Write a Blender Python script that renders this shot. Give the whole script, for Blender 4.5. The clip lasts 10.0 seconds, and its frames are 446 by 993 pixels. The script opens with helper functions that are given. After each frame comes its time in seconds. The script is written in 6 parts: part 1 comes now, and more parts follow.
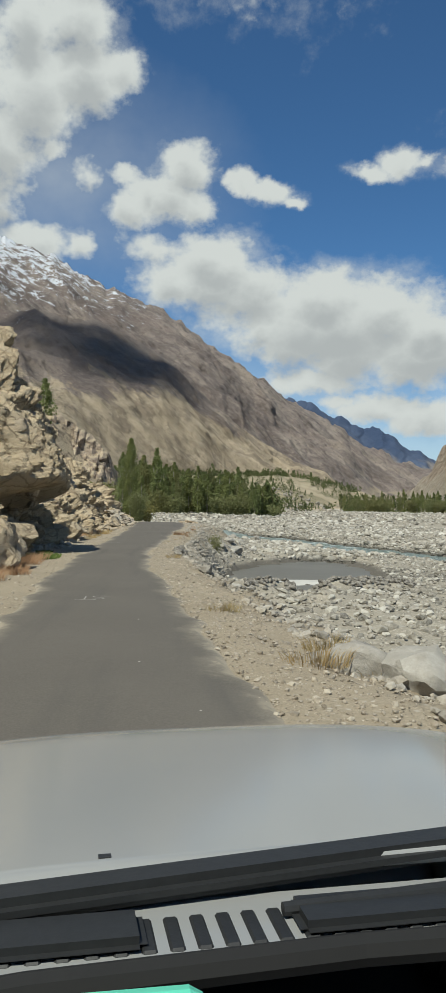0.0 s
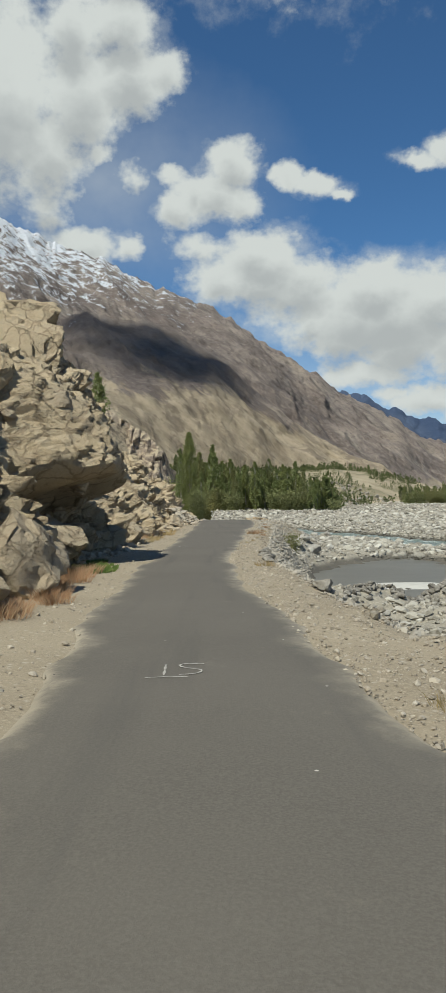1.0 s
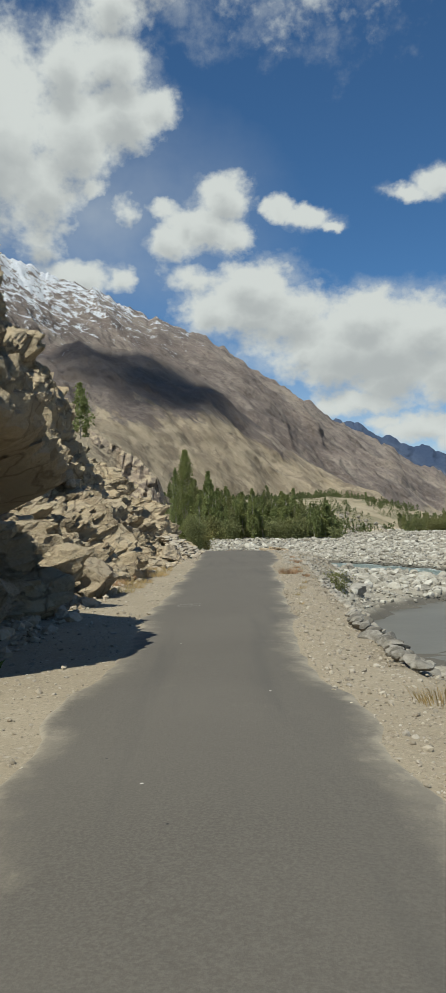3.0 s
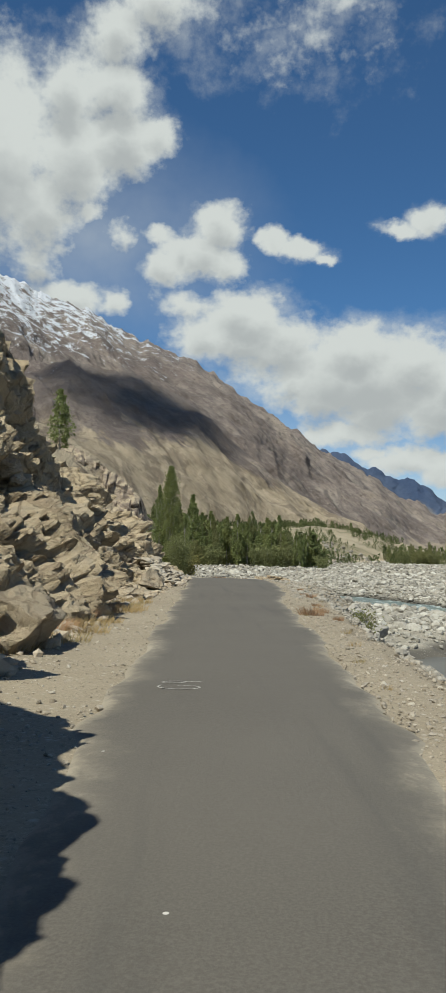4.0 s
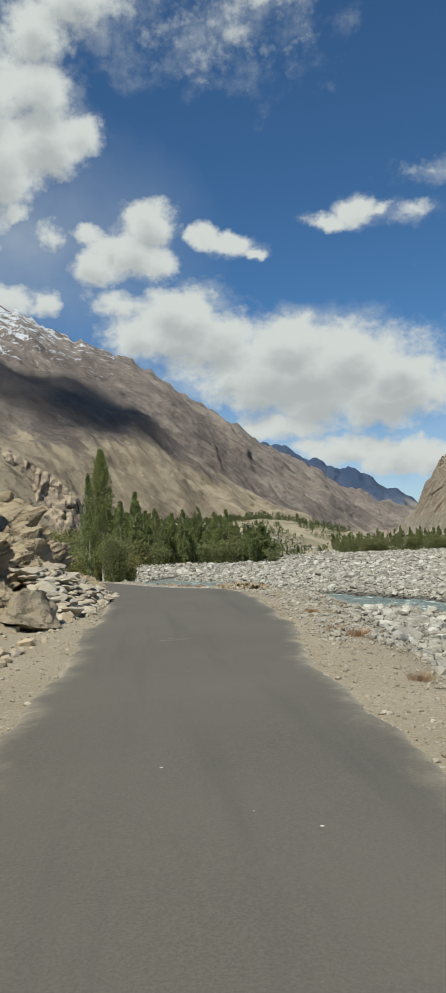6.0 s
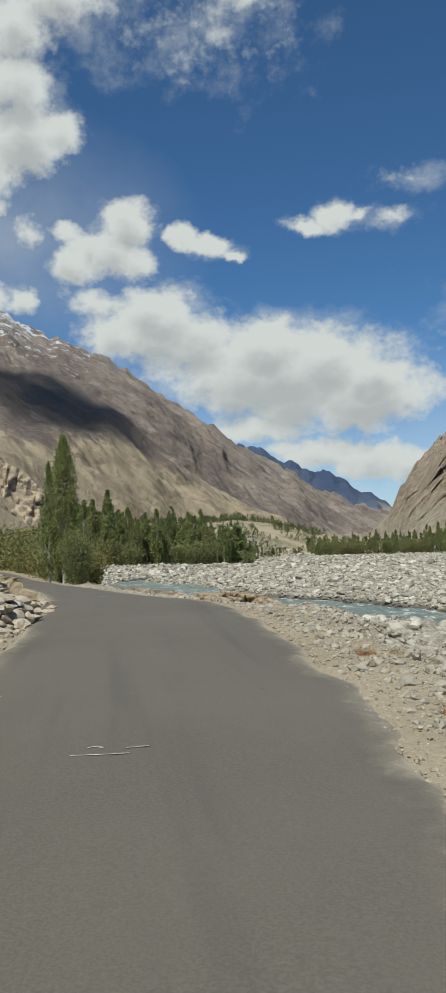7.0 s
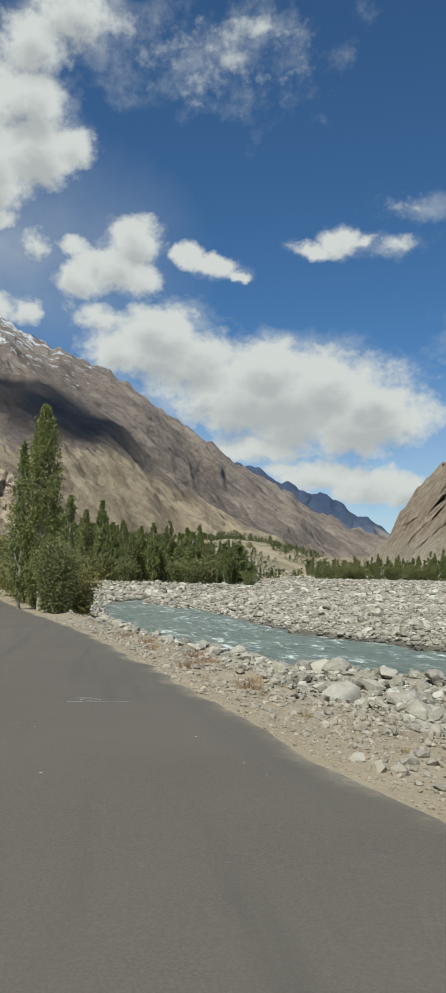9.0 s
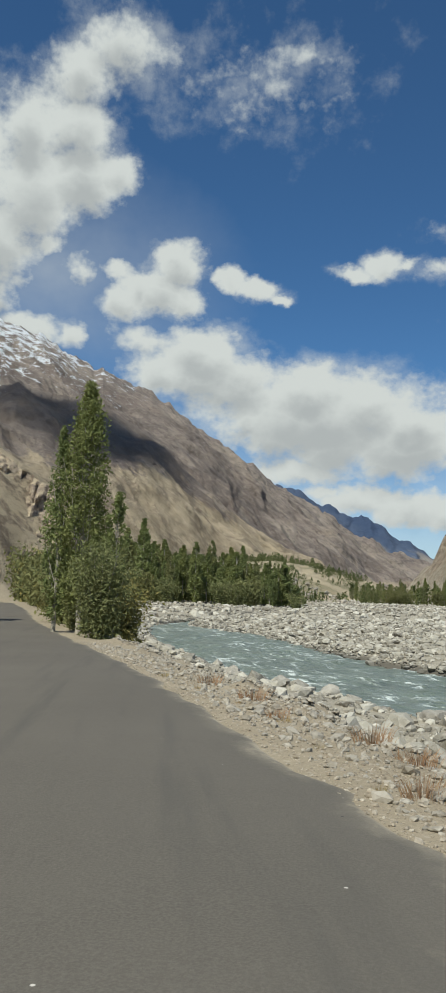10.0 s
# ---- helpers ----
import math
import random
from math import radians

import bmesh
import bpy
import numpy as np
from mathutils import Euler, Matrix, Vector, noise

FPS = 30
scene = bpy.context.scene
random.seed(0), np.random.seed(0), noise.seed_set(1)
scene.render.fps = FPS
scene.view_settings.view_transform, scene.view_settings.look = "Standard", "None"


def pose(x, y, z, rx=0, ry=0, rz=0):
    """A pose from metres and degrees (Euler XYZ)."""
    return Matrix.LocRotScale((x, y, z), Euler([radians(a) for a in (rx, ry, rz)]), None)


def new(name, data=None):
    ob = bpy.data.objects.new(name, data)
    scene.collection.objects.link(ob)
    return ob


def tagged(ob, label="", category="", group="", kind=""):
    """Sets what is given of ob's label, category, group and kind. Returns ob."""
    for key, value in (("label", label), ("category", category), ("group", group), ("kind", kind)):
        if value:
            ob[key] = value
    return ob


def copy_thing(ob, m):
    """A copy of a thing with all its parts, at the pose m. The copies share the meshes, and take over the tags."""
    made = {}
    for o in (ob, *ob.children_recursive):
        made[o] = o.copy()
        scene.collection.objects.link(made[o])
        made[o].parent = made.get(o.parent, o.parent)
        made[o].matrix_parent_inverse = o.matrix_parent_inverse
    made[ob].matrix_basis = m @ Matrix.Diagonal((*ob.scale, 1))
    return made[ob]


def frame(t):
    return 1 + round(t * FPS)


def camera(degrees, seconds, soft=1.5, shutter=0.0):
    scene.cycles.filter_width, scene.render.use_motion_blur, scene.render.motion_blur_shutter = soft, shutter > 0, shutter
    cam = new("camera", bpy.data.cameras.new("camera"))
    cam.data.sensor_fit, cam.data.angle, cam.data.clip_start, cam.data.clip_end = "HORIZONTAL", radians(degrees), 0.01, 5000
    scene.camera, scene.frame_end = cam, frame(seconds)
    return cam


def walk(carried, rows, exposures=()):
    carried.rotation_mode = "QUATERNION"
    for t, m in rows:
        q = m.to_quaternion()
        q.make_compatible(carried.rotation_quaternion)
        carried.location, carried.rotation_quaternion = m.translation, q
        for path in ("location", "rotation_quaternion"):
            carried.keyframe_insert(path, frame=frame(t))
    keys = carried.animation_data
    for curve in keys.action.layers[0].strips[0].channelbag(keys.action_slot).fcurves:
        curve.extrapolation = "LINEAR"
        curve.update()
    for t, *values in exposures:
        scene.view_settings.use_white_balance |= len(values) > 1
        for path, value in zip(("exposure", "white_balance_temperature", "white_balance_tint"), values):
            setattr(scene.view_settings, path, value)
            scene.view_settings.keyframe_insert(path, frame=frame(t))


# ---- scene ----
cam = camera(31.0, 10.0, soft=0.9)
PATH = [
    (0, -0.039, 0.010, 1.696, 91.01, -0.92, 2.31),
    (0.5, -1.032, 3.973, 1.648, 90.89, -1.47, 5.09),
    (1, -1.942, 8.025, 1.567, 90.78, 0.74, 6.25),
    (1.5, -2.762, 12.213, 1.532, 91.15, -0.88, 5.50),
    (2, -3.461, 16.529, 1.503, 91.67, 1.50, 5.39),
    (2.2, -3.755, 18.177, 1.510, 91.73, 2.27, 5.89),
    (3.3, -5.220, 27.209, 1.456, 93.19, 0.39, 5.51),
    (3.5, -5.543, 28.965, 1.471, 93.36, -0.18, 5.15),
    (4, -6.225, 33.364, 1.408, 94.68, -1.04, 4.57),
    (4.5, -6.742, 37.854, 1.461, 94.52, -0.98, 4.24),
    (5, -7.128, 42.387, 1.503, 94.18, 0.42, 2.60),
    (5.5, -7.409, 46.953, 1.614, 94.11, 1.55, 1.05),
    (5.7, -7.482, 48.720, 1.617, 94.20, 2.02, 1.09),
    (6.8, -7.809, 58.475, 1.589, 94.83, 2.42, -0.15),
    (7, -7.917, 60.418, 1.599, 94.46, 1.47, -1.09),
    (7.5, -8.248, 65.438, 1.671, 95.42, 1.72, -2.28),
    (8, -8.838, 70.651, 1.737, 95.86, 1.12, -2.11),
    (8.5, -9.624, 76.183, 1.937, 95.81, 2.50, -2.27),
    (9, -10.596, 81.702, 2.078, 95.79, -0.95, -1.63),
    (9.5, -11.658, 87.290, 2.098, 96.62, -3.34, 0.54),
    (10, -12.770, 92.623, 1.850, 97.29, -1.96, 1.09),
]
walk(cam, [(t, pose(*v)) for t, *v in PATH], exposures=[(0, 0.17, 6380, 1.2), (10, 0.17, 6380, 1.2)])

# ---- sky, sun, exposure ----
SUN = Vector((-0.23, -0.57, 0.79)).normalized()
SUN_EL = math.asin(SUN.z)
SUN_AZ = math.atan2(SUN.x, SUN.y)

lamp = bpy.data.lights.new("sun", "SUN")
lamp.energy, lamp.angle, lamp.color = 4.8, radians(0.53), (1.0, 0.94, 0.85)
sun = new("sun", lamp)
sun.rotation_euler = SUN.to_track_quat("Z", "Y").to_euler()

# each cloud puff: azimuth, elevation, half width, half height in degrees, weight
PUFFS = [
    # the great bank over the valley
    (-6.2, 15.9, 2.2, 1.4, 1.0), (-3.2, 17.2, 2.6, 1.7, 1.1), (-0.6, 15.4, 2.8, 1.7, 1.0), (4.6, 14.9, 2.9, 1.9, 1.15), (8.6, 13.4, 3.0, 1.8, 1.15), (11.8, 12.3, 2.6, 1.7, 1.1),
    (2.4, 12.0, 2.4, 1.8, 1.0), (6.4, 11.6, 3.6, 2.2, 1.0), (10.6, 10.2, 3.0, 1.7, 0.9), (0.2, 13.0, 1.6, 1.2, 0.6), (4.2, 9.2, 3.4, 0.9, 0.75), (14.6, 11.0, 1.6, 1.1, 0.8),
    (5.2, 13.4, 7.6, 2.5, 1.1), (-3.6, 16.0, 4.0, 1.7, 1.0), (11.6, 11.4, 4.4, 2.0, 1.05),
    # low bank at the valley's end
    (8.4, 7.2, 2.8, 0.9, 0.95), (11.6, 6.7, 2.8, 1.2, 1.0), (14.2, 6.2, 2.2, 1.0, 0.9), (6.0, 7.9, 1.8, 0.5, 0.7),
    # middle puffs
    (-5.2, 23.2, 1.7, 1.4, 1.05), (-6.8, 21.4, 2.0, 1.4, 1.05), (-4.9, 20.7, 1.6, 0.9, 1.0), (-9.0, 20.4, 1.7, 1.1, 1.0), (-8.0, 21.6, 1.4, 1.1, 0.9), (-9.6, 22.6, 0.9, 0.5, 0.6), (-7.2, 18.0, 2.4, 0.7, 0.55),
    (-1.3, 22.3, 1.1, 0.7, 0.95), (0.6, 21.6, 1.4, 0.6, 0.95), (2.6, 21.2, 0.9, 0.35, 0.8), (7.8, 22.8, 1.2, 0.5, 0.9), (9.9, 23.3, 1.4, 0.7, 0.95), (11.6, 23.2, 0.8, 0.35, 0.7),
    # left bank
    (-12.4, 28.2, 2.6, 1.9, 1.1), (-16.0, 27.0, 3.0, 2.6, 1.1), (-13.4, 31.0, 2.8, 1.7, 1.0), (-18.5, 23.6, 2.6, 2.6, 0.9), (-16.4, 30.6, 2.2, 2.0, 0.9), (-21.5, 27.0, 4.0, 5.0, 1.0),
    (-10.2, 28.6, 1.6, 1.1, 1.0), (-14.8, 23.7, 0.9, 0.5, 0.6), (-12.4, 22.4, 0.9, 0.7, 0.35), (-15.9, 17.9, 2.2, 1.1, 0.95), (-12.8, 18.0, 1.0, 0.7, 0.8), (-18.4, 20.0, 1.6, 1.4, 0.5),
    # high wisps
    (-1.0, 34.0, 1.6, 0.6, 0.1), (1.2, 34.4, 1.6, 0.7, 0.1), (3.8, 36.0, 1.2, 0.6, 0.2), (-10.2, 36.0, 2.8, 1.6, 0.75), (-13.2, 34.2, 2.2, 1.5, 0.85), 
    (15.6, 25.1, 1.2, 0.35, 0.25), (13.8, 22.8, 1.3, 0.35, 0.3), (-30, 20, 6, 5, 1.0), (30, 16, 8, 4, 1.0), (-40, 35, 9, 6, 1.0), (40, 30, 8, 5, 0.9), (60, 14, 12, 5, 1.0), (-70, 18, 12, 5, 1.0),
]


def sky():
    world = bpy.data.worlds.new("sky")
    scene.world = world
    world.use_nodes = True
    nt = world.node_tree
    nt.nodes.clear()
    N, K = nt.nodes.new, nt.links.new

    def mth(op, a, b=None, c=None, clamp=False):
        n = N("ShaderNodeMath")
        n.operation, n.use_clamp = op, clamp
        for i, v in enumerate((a, b, c)):
            if v is None:
                continue
            if isinstance(v, (int, float)):
                n.inputs[i].default_value = v
            else:
                K(v, n.inputs[i])
        return n.outputs[0]

    tex = N("ShaderNodeTexSky")
    tex.sky_type, tex.sun_disc = "NISHITA", False
    tex.sun_elevation, tex.sun_rotation = SUN_EL, SUN_AZ
    tex.altitude, tex.air_density, tex.dust_density, tex.ozone_density = 2500, 1.15, 0.1, 0.6
    co = N("ShaderNodeTexCoord").outputs["Generated"]
    sep = N("ShaderNodeSeparateXYZ")
    K(co, sep.inputs[0])
    x, y, z = sep.outputs
    az = mth("MULTIPLY", mth("ARCTAN2", x, y), 57.2958)
    el = mth("MULTIPLY", mth("ARCSINE", z), 57.2958)
    # wander the outlines
    comb = N("ShaderNodeCombineXYZ")
    K(az, comb.inputs[0]), K(mth("MULTIPLY", el, 1.25), comb.inputs[1])

    def noise_at(scale, detail, rough=0.6, off=0.0, vec=None):
        n = N("ShaderNodeTexNoise")
        n.inputs["Scale"].default_value, n.inputs["Detail"].default_value = scale, detail
        n.inputs["Roughness"].default_value = rough
        mp = N("ShaderNodeMapping")
        mp.inputs["Location"].default_value = (off, off * 0.7, off * 1.3)
        K(vec or comb.outputs[0], mp.inputs[0])
        K(mp.outputs[0], n.inputs["Vector"])
        return n.outputs[0]

    wx = mth("MULTIPLY", mth("SUBTRACT", noise_at(0.5, 6, 0.55, 3.1), 0.5), 2.0)
    wy = mth("MULTIPLY", mth("SUBTRACT", noise_at(0.5, 6, 0.55, 17.7), 0.5), 1.7)
    az2, el2 = mth("ADD", az, wx), mth("ADD", el, wy)
    total = under = None
    for a, e, w, h, g in PUFFS:
        dx = mth("MULTIPLY", mth("SUBTRACT", az2, a), 1 / w)
        dy = mth("MULTIPLY", mth("SUBTRACT", el2, e), 1 / h)
        r = mth("SQRT", mth("MULTIPLY_ADD", dx, dx, mth("MULTIPLY", dy, dy)))
        v = mth("MULTIPLY", mth("SUBTRACT", 1.35, r), g)
        total = v if total is None else mth("SMOOTH_MAX", total, v, 0.35)
        d2 = mth("ADD", dy, 0.75)
        u = mth("MULTIPLY", mth("SUBTRACT", 1.25, mth("SQRT", mth("MULTIPLY_ADD", dx, dx, mth("MULTIPLY", d2, d2)))), min(h, 1.6) / 1.6)
        under = u if under is None else mth("MAXIMUM", under, u)
    fluff = mth("ADD", mth("MULTIPLY", noise_at(0.42, 5, 0.5, 40.0), 0.62), mth("MULTIPLY", noise_at(1.5, 7, 0.58, 23.0), 0.38))
    dens = mth("MULTIPLY_ADD", mth("SUBTRACT", fluff, 0.5), 1.75, total)
    cover = N("ShaderNodeMapRange")
    cover.interpolation_type = "SMOOTHSTEP"
    cover.inputs["From Min"].default_value, cover.inputs["From Max"].default_value = -0.22, 0.66
    K(dens, cover.inputs["Value"])
    # thin torn vapour round the banks
    torn = N("ShaderNodeMapRange")
    torn.interpolation_type = "SMOOTHSTEP"
    torn.inputs["From Min"].default_value, torn.inputs["From Max"].default_value, torn.inputs["To Max"].default_value = -0.7, 0.7, 0.5
    K(mth("MULTIPLY_ADD", mth("SUBTRACT", noise_at(0.28, 8, 0.62, 55.0), 0.5), 2.9, mth("SUBTRACT", total, 0.25)), torn.inputs["Value"])
    thick = N("ShaderNodeMapRange")
    thick.interpolation_type = "SMOOTHSTEP"
    thick.inputs["From Min"].default_value, thick.inputs["From Max"].default_value = 0.15, 1.15
    K(mth("MULTIPLY_ADD", mth("SUBTRACT", noise_at(0.4, 4, 0.5, 71.0), 0.5), 1.0, under), thick.inputs["Value"])
    tone = N("ShaderNodeMix")
    tone.data_type = "RGBA"
    K(thick.outputs[0], tone.inputs[0])
    tone.inputs[6].default_value, tone.inputs[7].default_value = CLOUD_LIT, CLOUD_SHADE
    bg, cl = N("ShaderNodeBackground"), N("ShaderNodeBackground")
    tint = N("ShaderNodeMix")
    tint.data_type, tint.blend_type = "RGBA", "MULTIPLY"
    tint.inputs[0].default_value, tint.inputs[7].default_value = 1.0, SKY_TINT
    K(tex.outputs[0], tint.inputs[6])
    K(tint.outputs[2], bg.inputs[0])
    bg.inputs[1].default_value = SKY_STRENGTH
    K(tone.outputs[2], cl.inputs[0])
    cl.inputs[1].default_value = 1.0
    # thin high haze, thickest beside the left bank
    hx, hy = mth("MULTIPLY", mth("ADD", az2, 15.0), 1 / 16), mth("MULTIPLY", mth("SUBTRACT", el2, 22.0), 1 / 9)
    veil = mth("SUBTRACT", 1.0, mth("SQRT", mth("MULTIPLY_ADD", hx, hx, mth("MULTIPLY", hy, hy))), None, True)
    veil = mth("MULTIPLY", veil, mth("MULTIPLY_ADD", noise_at(0.16, 4, 0.55, 9.0), 0.9, 0.05))
    low_haze = mth("MULTIPLY", mth("SUBTRACT", 1.0, mth("MULTIPLY", el, 1 / 15), None, True), 0.62)
    veiled = mth("MAXIMUM", mth("MAXIMUM", cover.outputs[0], torn.outputs[0]), mth("MAXIMUM", mth("MULTIPLY", veil, 0.62), low_haze))
    mix, out = N("ShaderNodeMixShader"), N("ShaderNodeOutputWorld")
    K(veiled, mix.inputs[0]), K(bg.outputs[0], mix.inputs[1]), K(cl.outputs[0], mix.inputs[2])
    K(mix.outputs[0], out.inputs[0])


SKY_STRENGTH = 0.084
SKY_TINT = (0.50, 0.76, 1.0, 1)
CLOUD_LIT, CLOUD_SHADE = (0.585, 0.585, 0.58, 1), (0.40, 0.405, 0.415, 1)
sky()


# ---- noise on arrays ----
def lattice(i, j, k, seed):
    h = (i * 374761393 + j * 668265263 + k * 2147483647 + seed * 974634777) & 0xFFFFFFFF
    h = ((h ^ (h >> 13)) * 1274126177) & 0xFFFFFFFF
    h = ((h ^ (h >> 16)) * 2246822519) & 0xFFFFFFFF
    return ((h ^ (h >> 15)) & 0xFFFFFF) / 16777215.0


def vnoise(p, seed=0):
    """Smooth noise from -1 to 1 at the rows of p."""
    b = np.floor(p).astype(np.int64)
    f = p - b
    f = f * f * f * (f * (f * 6 - 15) + 10)
    out = 0
    for di in (0, 1):
        for dj in (0, 1):
            for dk in (0, 1):
                w = (f[:, 0] if di else 1 - f[:, 0]) * (f[:, 1] if dj else 1 - f[:, 1]) * (f[:, 2] if dk else 1 - f[:, 2])
                out = out + w * lattice(b[:, 0] + di, b[:, 1] + dj, b[:, 2] + dk, seed)
    return out * 2 - 1


def fbm(p, octaves=4, seed=0, gain=0.5, ridged=False):
    out, amp, q = 0, 1.0, p.copy()
    for o in range(octaves):
        n = vnoise(q, seed + o * 7)
        out = out + amp * ((1 - 2 * np.abs(n)) if ridged else n)
        amp *= gain
        q = q * 2.03 + 11.3
    return out


def blocks(p, seed=0, tilt=0.8):
    """Broken rock: each cell has its own height and slant, with cracks between; returns height and crack."""
    b = np.floor(p).astype(np.int64)
    best = np.full(len(p), 9.0)
    second = np.full(len(p), 9.0)
    height = np.zeros(len(p))
    for di in (-1, 0, 1):
        for dj in (-1, 0, 1):
            for dk in (-1, 0, 1):
                c = b + (di, dj, dk)
                r = [lattice(c[:, 0], c[:, 1], c[:, 2], seed + s) for s in range(7)]
                d = p - c - np.stack(r[:3], 1)
                dist = np.abs(d).max(1) * 0.5 + np.sqrt((d * d).sum(1)) * 0.5
                near = dist < best
                second = np.where(near, best, np.minimum(second, dist))
                h = (r[3] - 0.5) * 2 + tilt * ((r[4] - 0.5) * d[:, 0] + (r[5] - 0.5) * d[:, 1] + (r[6] - 0.5) * d[:, 2]) * 2
                height = np.where(near, h, height)
                best = np.where(near, dist, best)
    return height, np.clip((second - best) * 6, 0, 1)


def smooth(a, b, v):
    t = np.clip((v - a) / (b - a), 0, 1)
    return t * t * (3 - 2 * t)


class Line:
    """A smooth curve through knots of one variable."""

    def __init__(self, *knots, soft=4.0):
        k = np.array(knots, float).reshape(-1, 2)
        self.at = np.arange(k[0, 0] - 60, k[-1, 0] + 60, 0.5)
        slope0, slope1 = (k[1, 1] - k[0, 1]) / (k[1, 0] - k[0, 0]), (k[-1, 1] - k[-2, 1]) / (k[-1, 0] - k[-2, 0])
        v = np.interp(self.at, k[:, 0], k[:, 1])
        v = np.where(self.at < k[0, 0], k[0, 1] + (self.at - k[0, 0]) * slope0, v)
        v = np.where(self.at > k[-1, 0], k[-1, 1] + (self.at - k[-1, 0]) * slope1, v)
        n = int(3 * soft / 0.5)
        w = np.exp(-0.5 * (np.arange(-n, n + 1) * 0.5 / soft) ** 2)
        self.v = np.convolve(np.pad(v, n, mode="edge"), w / w.sum(), mode="valid")

    def __call__(self, y):
        return np.interp(y, self.at, self.v)


# ---- plan: across the road x, along it y ----
road_z = Line(-30, 0.1, 0, 0, 16, -0.2, 33, -0.27, 42, -0.2, 55, -0.1, 66, 0, 76, 0.22, 83, 0.42, 92, 0.18, 98, 0.02, 110, -0.18, 130, -0.3, 150, -0.25, 180, -0.1, 260, 0.6, soft=3)
road_r = Line(-30, 4.0, 0, 1.3, 10, -0.5, 16, -1.6, 21, -2.6, 29, -4.0, 35, -4.9, 45, -5.4, 54, -5.9, 62, -6.6, 70, -6.5, 76, -6.65, 80, -7.1, 84, -8.1, 88, -8.9, 92, -9.8, 98, -11.2, 102, -12.1, 110, -14.1, 120, -17.0, 131, -20.7, 144, -24.9, 151, -27.4, 183, -36.5, 230, -52, soft=3)
road_l = Line(-30, 1.0, 0, -1.8, 11, -3.7, 19, -5.0, 27, -6.5, 34, -7.2, 40, -7.9, 45, -8.4, 54, -9.2, 64, -10.2, 73, -11.1, 80, -11.9, 85, -12.8, 92, -14.0, 98, -15.2, 110, -18.0, 120, -20.9, 131, -24.8, 144, -29.2, 151, -31.7, 183, -41, 230, -56.5, soft=3)
brink = Line(-30, 5.5, 0, 2.4, 12, -0.2, 16, -0.6, 20, -1.3, 29, -2.5, 36, -3.7, 45, -4.2, 57, -4.8, 67, -5.1, 77, -5.4, 85, -6.1, 90, -7.7, 96, -9.4, 108, -12.2, 117, -14.6, 124, -16.9, 131, -19.3, 144, -23.4, 151, -25.9, 183, -34.5, 230, -50, soft=3)
cliff_x = Line(-30, -3.2, 0, -5.6, 15, -7.9, 22, -9.0, 28, -9.6, 34, -10.0, 40, -10.5, 50, -11.3, 57, -12.1, 66, -12.5, 72, -12.5, 82, -12.7, 92, -15.5, 110, -21.0, 132, -28.5, 150, -35.5, 183, -45, 230, -61, soft=3)
cliff_h = Line(-30, 14, 20, 11.5, 33, 10.6, 38, 9.0, 42, 7.0, 46, 5.6, 51, 5.4, 54.5, 7.4, 56.5, 11.6, 58.3, 14.9, 62, 15.2, 64, 13.6, 68, 13.4, 71, 11.4, 74, 7.2, 80, 5.0, 84, 3.6, 88, 2.0, 92, 0.7, 97, -1.5, soft=1.2)
cliff_lean = Line(-30, 7.6, 20, 6.3, 38, 5.6, 46, 5.4, 51, 5.4, 56.5, 5.6, 58.3, 7.0, 62, 7.6, 64, 8.3, 68, 8.8, 71, 8.6, 74, 7.2, 80, 5.2, 84, 4.6, 88, 3.4, 92, 2.2, 97, 1.0, soft=1.2)
bank_w = Line(-30, 9, 18, 6.5, 25, 4.2, 31, 2.2, 44, 2.2, 54, 2.8, 62, 3.0, 75, 4.6, 90, 7.5, 130, 9, 160, 8, soft=5)
river_n = Line(-30, 75, 40, 40, 65, 26, 78, 18, 93, 12, 112, 5.6, 121, 1, 129, -5, 136, -8.4, 150, -13, 170, -18.5, 200, -26, 225, -27, 262, -20, 320, -10, 400, 8, 600, 28, soft=3)
river_f = Line(-30, 105, 60, 55, 80, 35, 97, 23, 112, 17, 131, 12, 143, 9, 150, 6, 158, 2, 175, -3, 205, -9, 222, -19, 240, -21, 265, -17, 320, -7, 400, 11, 600, 31, soft=3)
WATER = -3.4


def rise(y):
    """The gravel plain climbs gently up the valley."""
    return 0.009 * np.clip(y - 160, 0, 1200)


def bar_y(x):
    """The line of the stone bank across the gravel."""
    return 44.6 + 1.2 * np.minimum(x, 3.6) + 0.35 * np.maximum(x - 3.6, 0)


def pool_at(x, y):
    u, v = (x - 4.0) - (y - 64.5) * 0.09, (y - 64.5)
    return np.sqrt((u / 6.3) ** 2 + (v / 18.5) ** 2)


